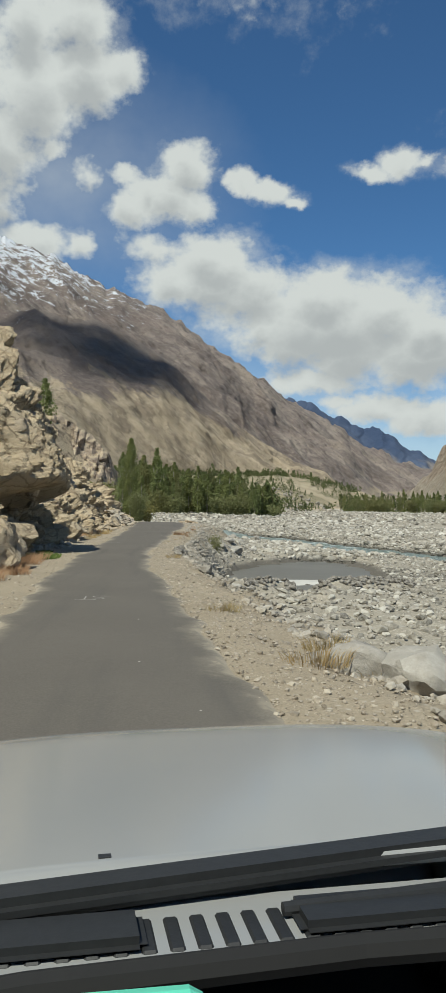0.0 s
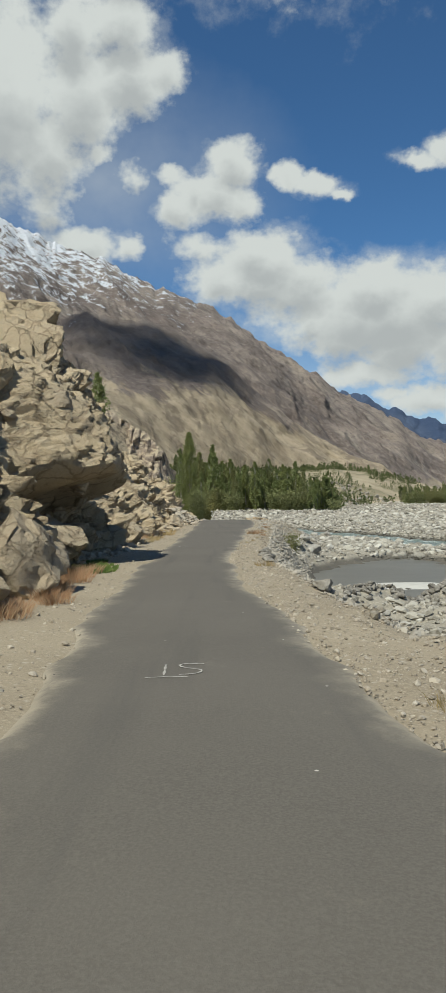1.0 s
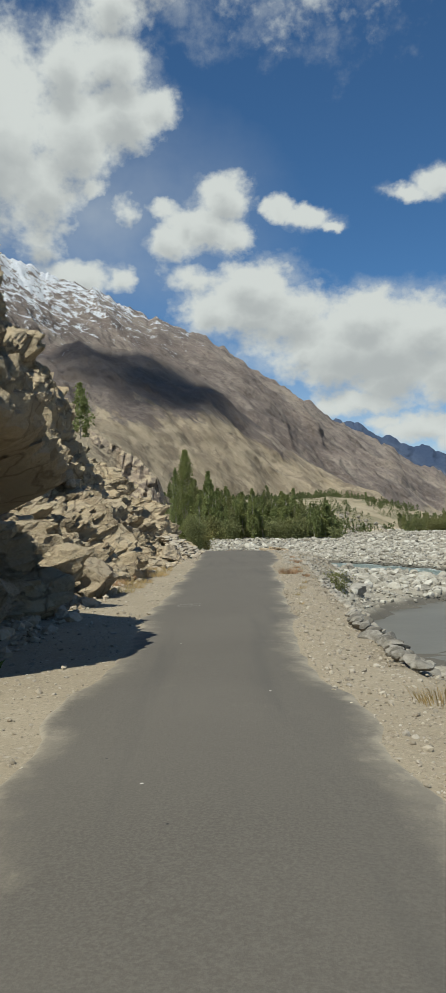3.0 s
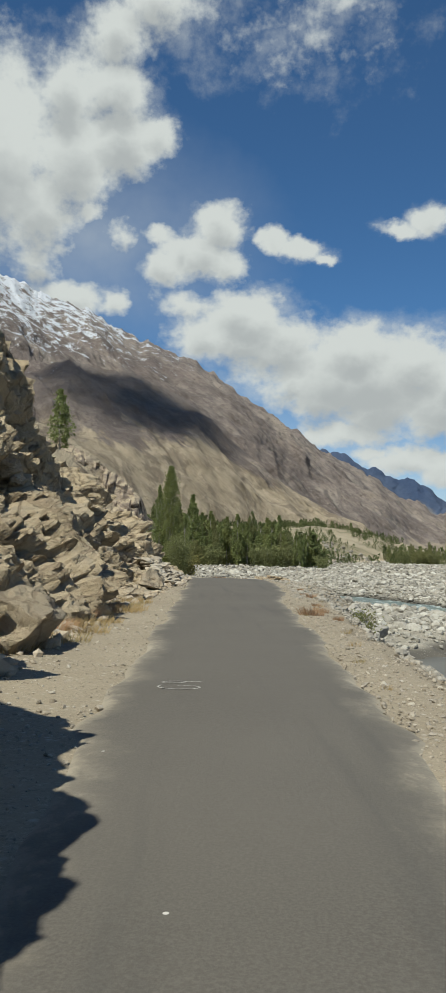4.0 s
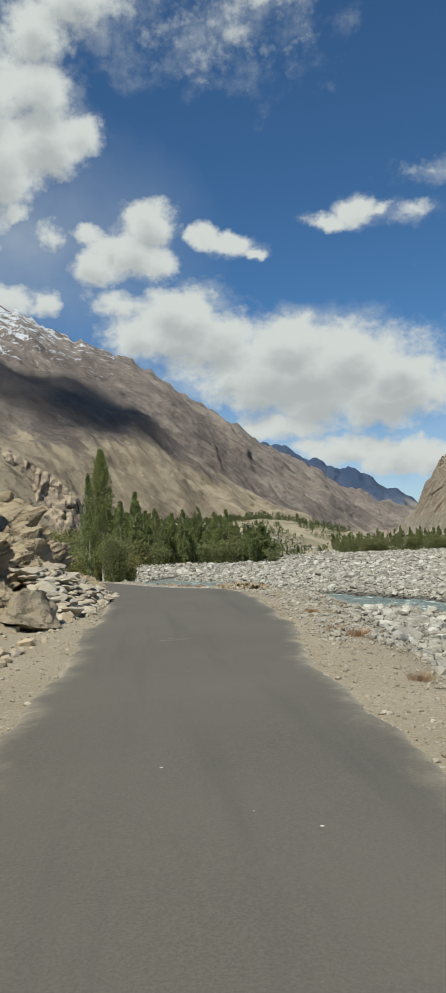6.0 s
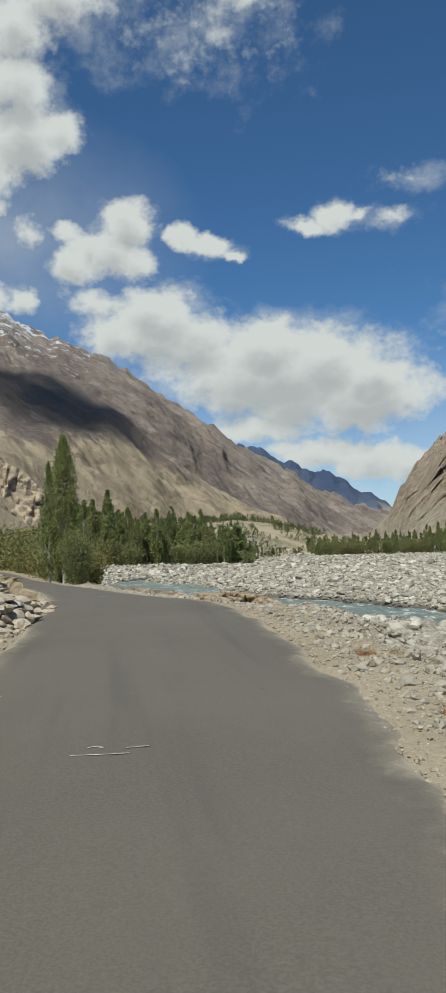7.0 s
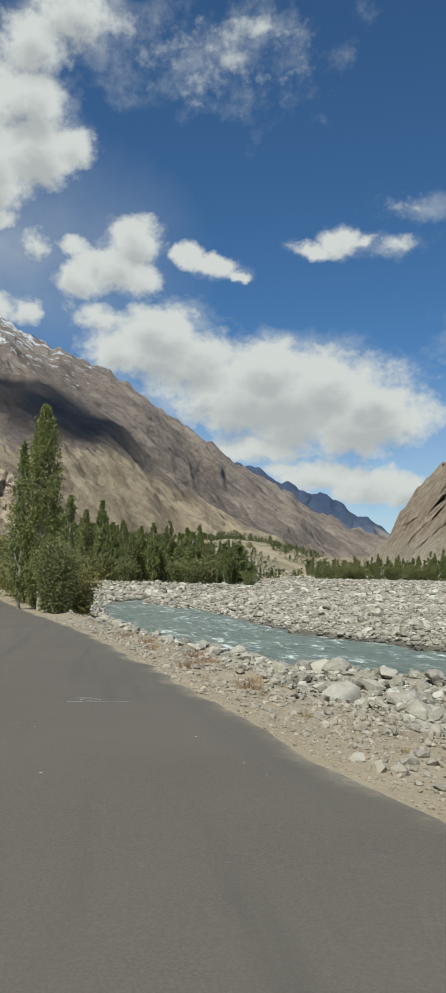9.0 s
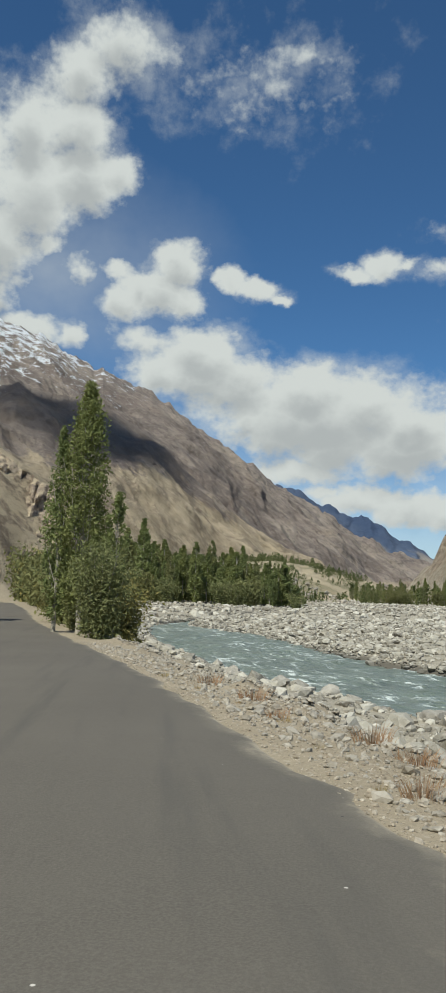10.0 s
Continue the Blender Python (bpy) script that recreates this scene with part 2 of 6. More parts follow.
def ground_z(x, y, fine=True):
    """Height of the ground at arrays x, y."""
    p = np.stack([x, y, np.zeros_like(x)], 1)
    rz, rl, rr, br = road_z(y), road_l(y), road_r(y), brink(y)
    br = br + 0.35 * vnoise(np.stack([y * 0.5, y * 0, y * 0], 1), 5)
    # riverbed
    bed = -2.75 + rise(y) + 0.35 * fbm(p * 0.06, 3, 21) + 0.12 * fbm(p * 0.35, 2, 31)
    bed = bed + 0.35 * smooth(0, 12, x - river_f(y)) * smooth(60, 100, y)
    inside = np.minimum(x - river_n(y), river_f(y) - x)
    bed = bed - 1.5 * smooth(-1.6, 2.0, inside + 0.8 * vnoise(p * 0.3, 77))
    pl = pool_at(x, y) + 0.2 * vnoise(p * 0.16, 9) + 0.08 * vnoise(p * 0.6, 10)
    bed = bed - 1.0 * smooth(1.15, 0.8, pl)
    # stone bank with a muddy hollow before it
    off = y - bar_y(x) + 0.4 * vnoise(p * 0.5, 19)
    reach = smooth(-1.6, 0.2, x) * smooth(11, 9, x)
    bed = bed + reach * (0.32 * np.exp(-((off / 0.9) ** 2)) - 0.7 * np.exp(-(((off + 3.2) / 1.5) ** 2)))
    # right side
    d = x - br
    t = smooth(0, 1, d / bank_w(y))
    lump = 0.22 * fbm(p * 0.8, 3, 41) * smooth(0, 1.0, d) * smooth(14, 6, d)
    right = rz - 0.05 * smooth(0, 1, (x - rr) / 2) + (bed - rz) * t + lump
    # left side: shoulder, then the hillside
    e = cliff_x(y) - x
    hill = np.where(e > 0, np.where(e < 14, e * 0.95, 13.3 + (e - 14) * 0.45), 0) * smooth(84, 112, y) * smooth(330, 200, y)
    hill = hill + np.where(e > 0, e * 0.3, 0) * smooth(112, 84, y)
    hill = hill + (0.7 * fbm(p * 0.12, 4, 61) + 0.2 * fbm(p * 0.7, 2, 63)) * smooth(0, 6, e)
    left = rz - 0.04 * smooth(0, 1, (rl - x) / 1.5) + hill
    z = np.where(x > (rl + rr) / 2, right, left)
    if fine:
        z = z + 0.006 * fbm(p * 0.9, 2, 91) * np.where(x > rr, smooth(rr, rr + 0.5, x), smooth(rl, rl - 0.5, x))
    # the road's bed lies under the asphalt
    z = z - 0.05 * ((x > rl) & (x < rr))
    # spur behind the bend
    crest = np.interp(-x, [50, 56, 60, 77, 92, 200, 400], [-12, 5, 20, 36, 45, 112, 240])
    spur = crest - np.abs(y - 330) * (0.42 + 0.1 * vnoise(p * 0.02, 3)) + 4.5 * fbm(p * 0.035, 6, 15, 0.55, ridged=True)
    z = np.maximum(z, np.where(x < -38, spur, -50))
    # terraced fan below the mountain
    fan = (y - 620 + 0.10 * x - 2.2 * np.clip(x - 25, 0, None) + 14 * vnoise(p * 0.02, 17)) * 0.165
    fan = 62 * (1 - np.exp(-np.clip(fan, 0, None) / 48)) * smooth(330, 60, x) + 2.0 * fbm(p * 0.012, 4, 7) + 1.2 * np.abs(vnoise(p * 0.05, 8))
    step = np.floor(fan / 3.2) * 3.2 + 3.2 * smooth(0.7, 1.0, fan / 3.2 - np.floor(fan / 3.2))
    z = np.maximum(z, np.where(y > 600, 0.4 * fan + 0.6 * step - 3 + rise(y) * 0.5, -50))
    return z


# ---- materials ----
class Mat:
    """Small builder for a node material on world-size coordinates."""

    def __init__(self, name, rough=0.9, metal=0.0, spec=0.3):
        self.m = bpy.data.materials.new(name)
        self.m.use_nodes = True
        self.nt = self.m.node_tree
        self.b = self.nt.nodes["Principled BSDF"]
        self.b.inputs["Roughness"].default_value = rough
        self.b.inputs["Metallic"].default_value = metal
        self.b.inputs["Specular IOR Level"].default_value = spec
        self.pos = self.nt.nodes.new("ShaderNodeNewGeometry").outputs["Position"]
        self.height = None

    def node(self, kind, **sets):
        n = self.nt.nodes.new(kind)
        for k, v in sets.items():
            n.inputs[k].default_value = v
        return n

    def link(self, a, b):
        self.nt.links.new(a, b)

    def noise(self, scale, detail=5, rough=0.6, stretch=(1, 1, 1), turn=(0, 0, 0), vec=None, warp=0.0):
        n = self.node("ShaderNodeTexNoise", Scale=scale, Detail=detail, Roughness=rough, Distortion=warp)
        mp = self.node("ShaderNodeMapping", Scale=tuple(1 / s for s in stretch), Rotation=turn)
        mp.vector_type = "TEXTURE"
        self.link(vec or self.pos, mp.inputs[0])
        self.link(mp.outputs[0], n.inputs["Vector"])
        return n.outputs[0]

    def cells(self, scale, feature="F1", stretch=(1, 1, 1)):
        n = self.node("ShaderNodeTexVoronoi", Scale=scale)
        n.feature = feature
        mp = self.node("ShaderNodeMapping", Scale=stretch)
        self.link(self.pos, mp.inputs[0])
        self.link(mp.outputs[0], n.inputs["Vector"])
        return n

    def ramp(self, v, *stops):
        n = self.nt.nodes.new("ShaderNodeValToRGB")
        els = n.color_ramp.elements
        while len(els) < len(stops):
            els.new(0.5)
        for e, (at, c) in zip(els, stops):
            e.position, e.color = at, (*c, 1) if len(c) == 3 else c
        self.link(v, n.inputs[0])
        return n.outputs[0]

    def span(self, v, a, b, lo=0.0, hi=1.0):
        n = self.nt.nodes.new("ShaderNodeMapRange")
        n.interpolation_type = "SMOOTHSTEP"
        for k, q in zip(("From Min", "From Max", "To Min", "To Max"), (a, b, lo, hi)):
            n.inputs[k].default_value = q
        self.link(v, n.inputs["Value"])
        return n.outputs[0]

    def math(self, op, a, b=0.0):
        n = self.nt.nodes.new("ShaderNodeMath")
        n.operation = op
        for i, v in enumerate((a, b)):
            if isinstance(v, (int, float)):
                n.inputs[i].default_value = v
            else:
                self.link(v, n.inputs[i])
        return n.outputs[0]

    def mix(self, f, a, b, mode="MIX"):
        n = self.nt.nodes.new("ShaderNodeMix")
        n.data_type, n.blend_type = "RGBA", mode
        for slot, v in ((0, f), (6, a), (7, b)):
            if isinstance(v, tuple):
                n.inputs[slot].default_value = (*v, 1) if len(v) == 3 else v
            elif isinstance(v, (int, float)):
                n.inputs[slot].default_value = v
            else:
                self.link(v, n.inputs[slot])
        return n.outputs[2]

    def attr(self, name):
        n = self.nt.nodes.new("ShaderNodeAttribute")
        n.attribute_name = name
        return n.outputs["Fac"]

    def axis(self, i):
        n = self.nt.nodes.new("ShaderNodeSeparateXYZ")
        self.link(self.pos, n.inputs[0])
        return n.outputs[i]

    def slope(self):
        g = self.nt.nodes.new("ShaderNodeNewGeometry")
        n = self.nt.nodes.new("ShaderNodeSeparateXYZ")
        self.link(g.outputs["Normal"], n.inputs[0])
        return n.outputs[2]

    def island(self):
        return self.nt.nodes.new("ShaderNodeNewGeometry").outputs["Random Per Island"]

    def single(self):
        return self.nt.nodes.new("ShaderNodeObjectInfo").outputs["Random"]

    def color(self, c):
        if isinstance(c, tuple):
            self.b.inputs["Base Color"].default_value = (*c, 1)
        else:
            self.link(c, self.b.inputs["Base Color"])
        return self

    def bump(self, v, dist, strength=1.0):
        n = self.node("ShaderNodeBump", Strength=strength, Distance=dist)
        self.link(v, n.inputs["Height"])
        if self.height is not None:
            self.link(self.height, n.inputs["Normal"])
        self.height = n.outputs[0]
        self.link(self.height, self.b.inputs["Normal"])
        return self

    def rough(self, v):
        self.link(v, self.b.inputs["Roughness"])
        return self


def mat_ground():
    m = Mat("dry_ground", 0.95)
    big, fine = m.noise(0.35, 6), m.noise(6.0, 6, 0.7)
    sand = m.ramp(big, (0.3, (0.225, 0.186, 0.130)), (0.7, (0.32, 0.27, 0.195)))
    sand = m.mix(m.span(m.noise(28.0, 4, 0.8), 0.5, 0.62, 0, 0.75), sand, (0.40, 0.345, 0.26))
    sand = m.mix(m.span(m.noise(19.0, 4, 0.8, stretch=(1, 1, 1)), 0.53, 0.64, 0, 0.75), sand, (0.15, 0.12, 0.082))
    # tan hillside sand, paler higher up: missing sunlight put into its colour
    sand = m.mix(m.math("MULTIPLY", m.span(m.axis(2), 1.5, 4.0), 0.8), sand, (0.48, 0.395, 0.275))
    sand = m.mix(m.span(fine, 0.35, 0.7, 0, 0.7), sand, (0.275, 0.228, 0.16))
    gravel = m.ramp(m.noise(1.2, 6), (0.3, (0.20, 0.178, 0.138)), (0.72, (0.32, 0.288, 0.228)))
    gravel = m.mix(m.span(m.noise(9, 4), 0.45, 0.75), gravel, (0.40, 0.365, 0.30))
    climb = m.math("MULTIPLY", m.math("MAXIMUM", m.math("SUBTRACT", m.axis(1), 160.0), 0.0), 0.009)
    level = m.math("SUBTRACT", m.axis(2), climb)
    low = m.span(m.math("ADD", level, m.math("MULTIPLY", m.noise(0.5, 4), 1.4)), -1.0, 0.1, 1.0, 0.0)
    river = m.math("MULTIPLY", low, m.span(m.axis(1), 900, 1400, 1, 0))
    c = m.mix(river, sand, gravel)
    wet = m.span(level, -3.15, -2.8, 1.0, 0.0)
    c = m.mix(wet, c, (0.105, 0.094, 0.076))
    far = m.span(m.axis(1), 560, 700)
    meadow = m.ramp(m.noise(0.022, 6, 0.65, stretch=(0.5, 1.0, 1.6)), (0.36, (0.44, 0.37, 0.255)), (0.50, (0.37, 0.31, 0.21)), (0.57, (0.24, 0.218, 0.13)), (0.66, (0.36, 0.30, 0.20)))
    c = m.mix(m.math("MULTIPLY", far, m.span(level, 0, 4)), c, meadow)
    crag = m.math("MULTIPLY", m.span(m.noise(0.05, 8, 0.7, stretch=(1, 1, 1.6)), 0.47, 0.58), m.span(m.axis(2), 3, 9))
    crag = m.math("MULTIPLY", crag, m.math("MULTIPLY", m.span(m.axis(1), 420, 520, 1, 0), m.span(m.axis(1), 215, 270)))
    c = m.mix(crag, c, m.ramp(m.noise(0.4, 8, 0.72), (0.35, (0.10, 0.078, 0.058)), (0.65, (0.27, 0.215, 0.155))))
    peb = m.cells(7.0)
    c = m.mix(m.math("MULTIPLY", m.span(peb.outputs[0], 0.0, 0.35, 0.6, 0.0), m.span(m.noise(1.5, 3), 0.45, 0.6)), c, (0.50, 0.47, 0.41))
    m.color(c)
    m.bump(m.math("MULTIPLY", m.noise(0.25, 9, 0.72), m.span(m.axis(2), 3, 9)), 4.0, 0.9).bump(m.noise(60.0, 4, 0.8), 0.006, 0.5).bump(peb.outputs[0], 0.02, 0.35)
    return m.m


def mat_asphalt():
    m = Mat("worn_asphalt", 0.88, spec=0.35)
    big, fine = m.noise(0.25, 5), m.noise(45, 3, 0.7)
    base = m.ramp(big, (0.3, (0.084, 0.074, 0.062)), (0.7, (0.116, 0.103, 0.086)))
    base = m.mix(m.span(fine, 0.3, 0.75), base, (0.132, 0.119, 0.10))
    track = m.noise(0.8, 4, stretch=(2.2, 0.12, 1), turn=(0, 0, radians(7)))
    base = m.mix(m.span(track, 0.5, 0.75, 0, 0.5), base, (0.068, 0.064, 0.058))
    edge = m.attr("edge")
    dusty = m.math("ADD", edge, m.math("MULTIPLY", m.math("SUBTRACT", m.noise(0.9, 7, 0.68), 0.5), 1.1))
    speck = m.span(m.noise(4, 7, 0.74, stretch=(1.2, 0.8, 1)), 0.48, 0.62)
    veil = m.math("MULTIPLY", m.span(dusty, 0.48, -0.08), m.math("ADD", 0.5, m.math("MULTIPLY", speck, 0.5)))
    veil = m.math("MAXIMUM", veil, m.span(m.math("ADD", edge, m.math("MULTIPLY", m.math("SUBTRACT", m.noise(2.2, 5, 0.7), 0.5), 0.5)), 0.26, 0.02))
    base = m.mix(veil, base, m.ramp(m.noise(0.35, 6), (0.3, (0.262, 0.226, 0.168)), (0.7, (0.345, 0.302, 0.232))))
    smear = m.span(m.noise(1.1, 9, 0.78, stretch=(1.1, 0.7, 1)), 0.6, 0.74, 0, 0.55)
    base = m.mix(smear, base, (0.20, 0.175, 0.14))
    dots = m.cells(1.6)
    base = m.mix(m.span(dots.outputs[0], 0.018, 0.03, 1, 0), base, (0.55, 0.52, 0.47))
    dark = m.cells(1.15, stretch=(1, 0.8, 1))
    base = m.mix(m.span(dark.outputs[0], 0.010, 0.02, 1, 0), base, (0.03, 0.03, 0.03))
    m.color(base)
    m.bump(fine, 0.006, 0.6).bump(m.noise(6, 4), 0.02, 0.35)
    return m.m


def mat_cliff(name="tan_rock", light=(0.52, 0.415, 0.275), dark=(0.32, 0.245, 0.155), grey=(0.40, 0.345, 0.26)):
    m = Mat(name, 0.93)
    big, mid, fine = m.noise(0.28, 6, 0.6), m.noise(1.2, 7, 0.66, stretch=(1, 1, 1.3)), m.noise(11, 6, 0.7)
    c = m.ramp(mid, (0.28, dark), (0.5, light), (0.72, grey))
    c = m.mix(m.span(big, 0.4, 0.65), c, light)
    c = m.mix(m.span(fine, 0.5, 0.75, 0, 0.6), c, (0.54, 0.46, 0.345))
    c = m.mix(m.span(m.noise(0.7, 8, 0.75, stretch=(1, 1, 0.4)), 0.57, 0.7, 0, 0.55), c, (0.20, 0.145, 0.095))
    c = m.mix(m.math("MULTIPLY", m.span(m.slope(), 0.55, 0.9), 0.55), c, (0.43, 0.35, 0.24))
    # joints between blocks
    v = m.node("ShaderNodeTexVoronoi", Scale=0.9)
    v.feature = "DISTANCE_TO_EDGE"
    shift = m.node("ShaderNodeTexNoise", Scale=0.8, Detail=5.0)
    m.link(m.pos, shift.inputs["Vector"])
    wander = m.node("ShaderNodeVectorMath")
    wander.operation = "MULTIPLY_ADD"
    wander.inputs[1].default_value = (1.5, 1.5, 1.5)
    m.link(shift.outputs["Color"], wander.inputs[0]), m.link(m.pos, wander.inputs[2])
    m.link(wander.outputs[0], v.inputs["Vector"])
    joint = m.span(v.outputs["Distance"], 0.0, 0.07)
    c = m.mix(m.math("MULTIPLY", m.math("SUBTRACT", 1.0, joint), 0.45), c, (0.18, 0.13, 0.085))
    m.color(c)
    m.bump(joint, 0.18, 0.7).bump(m.noise(2.2, 9, 0.7, stretch=(1, 1, 1.25)), 0.38, 0.9).bump(fine, 0.07, 0.8)
    return m.m


def mat_stone(name, tones, per="island", wet=False):
    m = Mat(name, 0.9)
    pick = m.island() if per == "island" else m.single()
    c = m.ramp(pick, *[(i / (len(tones) - 1), t) for i, t in enumerate(tones)])
    c = m.mix(m.span(m.noise(5, 7, 0.7), 0.4, 0.7, 0, 0.5), c, (0.48, 0.45, 0.40))
    c = m.mix(m.span(m.noise(1.9, 6, 0.7), 0.5, 0.7, 0, 0.45), c, (0.20, 0.175, 0.14))
    if wet:
        c = m.mix(m.span(m.axis(2), -3.25, -2.85, 0.85, 0.0), c, (0.075, 0.07, 0.058))
    m.color(c)
    m.bump(m.noise(7, 7, 0.7), 0.05, 0.7)
    return m.m


def mat_mountain(name="brown_mountain_rock", tan=0.0):
    """Slanting ribs of brown rock with paler scree between; tan is how far the sandy lower slopes reach."""
    m = Mat(name, 0.95)
    z = m.axis(2)
    fall = (0, radians(-47), 0)
    warped = m.noise(0.0035, 5, 0.6)
    ribs = m.noise(0.0075, 10, 0.66, stretch=(4.6, 0.8, 0.8), turn=fall, warp=0.35)
    broad = m.noise(0.0032, 7, 0.62, stretch=(2.6, 0.8, 0.9), turn=fall, warp=0.4)
    fine = m.noise(0.05, 10, 0.76, stretch=(1.9, 0.8, 0.7), turn=fall)
    c = m.ramp(ribs, (0.34, (0.15, 0.122, 0.110)), (0.45, (0.24, 0.198, 0.174)), (0.55, (0.315, 0.262, 0.224)), (0.68, (0.44, 0.372, 0.306)))
    c = m.mix(m.span(broad, 0.53, 0.40, 0, 0.68), c, (0.155, 0.125, 0.113))
    c = m.mix(m.span(broad, 0.54, 0.66, 0, 0.55), c, (0.38, 0.316, 0.25))
    c = m.mix(m.span(warped, 0.5, 0.66, 0, 0.4), c, (0.27, 0.21, 0.18))
    c = m.mix(m.span(fine, 0.53, 0.62, 0, 0.55), c, (0.38, 0.322, 0.27))
    c = m.mix(m.span(fine, 0.47, 0.38, 0, 0.65), c, (0.14, 0.112, 0.098))
    grit = m.noise(0.11, 8, 0.8, stretch=(1.3, 0.9, 0.9), turn=fall)
    c = m.mix(m.span(grit, 0.54, 0.66, 0, 0.5), c, (0.47, 0.40, 0.335))
    c = m.mix(m.span(grit, 0.46, 0.36, 0, 0.7), c, (0.09, 0.073, 0.066))
    if tan:
        scree = m.noise(0.009, 8, 0.66, stretch=(3.2, 0.6, 0.6), turn=fall, warp=0.3)
        c = m.mix(m.span(m.math("ADD", m.span(z, 150, 260, 0, 0.5), broad), 0.72, 0.95, 0, 0.6), c, (0.20, 0.166, 0.148))
        low = m.math("ADD", m.span(z, 30, tan, 0.42, -0.24), scree)
        sand = m.ramp(m.noise(0.02, 8, 0.7, stretch=(2.6, 0.8, 0.8), turn=fall), (0.36, (0.36, 0.29, 0.20)), (0.62, (0.62, 0.51, 0.36)))
        c = m.mix(m.span(low, 0.52, 0.62, 0, 0.9), c, sand)
        out = m.math("MULTIPLY", m.span(m.noise(0.016, 10, 0.74, stretch=(1.6, 0.9, 1.0), turn=fall), 0.50, 0.56), m.span(z, 15, 60))
        c = m.mix(m.math("MULTIPLY", out, 0.5), c, (0.20, 0.157, 0.122))
    else:
        low = m.math("ADD", m.span(z, 20, 150, 0.26, -0.3), m.noise(0.012, 8, 0.66, stretch=(3, 0.6, 0.6), turn=fall))
        c = m.mix(m.span(low, 0.54, 0.70, 0, 0.85), c, (0.42, 0.35, 0.255))
    snow = m.math("ADD", m.math("MULTIPLY", m.axis(0), -0.0006), m.math("MULTIPLY", z, 0.0006))
    snow = m.math("ADD", snow, m.math("MULTIPLY", m.math("SUBTRACT", m.noise(0.03, 11, 0.82, stretch=(1.2, 0.8, 0.9), turn=(0, radians(-60), 0)), 0.5), 2.6))
    c = m.mix(m.span(snow, 0.79, 0.86), c, (0.78, 0.80, 0.84))
    m.color(c)
    m.bump(m.noise(0.012, 11, 0.72, stretch=(3.0, 0.8, 0.8), turn=fall, warp=0.3), 22, 0.8).bump(m.noise(0.06, 10, 0.78, stretch=(1.4, 0.9, 0.9), turn=fall), 14, 1.0)
    return m.m


def mat_hazy_ridge():
    m = Mat("blue_hazed_mountain", 0.95)
    # distance haze and shade put into the colour: blue above, sunlit grey below
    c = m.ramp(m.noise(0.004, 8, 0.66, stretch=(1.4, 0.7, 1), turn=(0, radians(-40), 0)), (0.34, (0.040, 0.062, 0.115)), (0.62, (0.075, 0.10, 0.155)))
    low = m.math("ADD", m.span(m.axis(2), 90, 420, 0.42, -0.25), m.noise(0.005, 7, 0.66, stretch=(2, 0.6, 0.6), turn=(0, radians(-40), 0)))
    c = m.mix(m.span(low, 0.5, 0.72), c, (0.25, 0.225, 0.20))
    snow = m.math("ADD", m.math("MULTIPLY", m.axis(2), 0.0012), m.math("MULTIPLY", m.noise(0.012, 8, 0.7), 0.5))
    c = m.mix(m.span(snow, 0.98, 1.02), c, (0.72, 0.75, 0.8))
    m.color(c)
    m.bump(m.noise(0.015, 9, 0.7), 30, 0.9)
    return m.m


def mat_right_rock():
    m = Mat("tan_mountain_rock", 0.95)
    big, mid, fine = m.noise(0.02, 8, 0.66), m.noise(0.07, 9, 0.74, stretch=(1.3, 1, 0.8)), m.noise(0.28, 7, 0.78)
    c = m.ramp(mid, (0.36, (0.24, 0.186, 0.138)), (0.48, (0.39, 0.315, 0.238)), (0.62, (0.53, 0.44, 0.335)))
    c = m.mix(m.span(big, 0.5, 0.64, 0, 0.5), c, (0.30, 0.228, 0.165))
    c = m.mix(m.span(fine, 0.46, 0.36, 0, 0.75), c, (0.12, 0.092, 0.07))
    c = m.mix(m.span(fine, 0.56, 0.68, 0, 0.5), c, (0.55, 0.47, 0.37))
    low = m.math("ADD", m.span(m.axis(2), 10, 110, 0.34, -0.2), big)
    c = m.mix(m.span(low, 0.5, 0.62, 0, 0.8), c, m.ramp(m.noise(0.12, 8, 0.78), (0.4, (0.30, 0.258, 0.195)), (0.6, (0.52, 0.46, 0.37))))
    m.color(c)
    m.bump(mid, 14, 0.9).bump(fine, 3, 0.9)
    return m.m


def mat_water(name="glacial_water", deep=(0.124, 0.148, 0.124), foam=True):
    m = Mat(name, 0.34, spec=0.25)
    mix = m.ramp(m.noise(0.25, 5), (0.3, deep), (0.7, tuple(v * 1.35 for v in deep)))
    flow = (0, 0, radians(-58))
    if not foam:
        m.b.inputs["Specular IOR Level"].default_value = 0.1
    if foam:
        w = m.math("ADD", m.noise(0.7, 9, 0.76, stretch=(0.9, 1.5, 1), turn=flow, warp=0.6), m.math("MULTIPLY", m.noise(0.09, 3), 0.35))
        f = m.span(w, 0.70, 0.84)
        mix = m.mix(f, mix, (0.58, 0.63, 0.61))
        m.rough(m.span(f, 0, 1, 0.28, 0.8))
        m.bump(m.noise(0.8, 7, 0.62, stretch=(0.8, 1.8, 1), turn=flow), 0.6, 0.9)
    else:
        m.bump(m.noise(2.5, 3), 0.02, 0.4)
    m.color(mix)
    return m.m


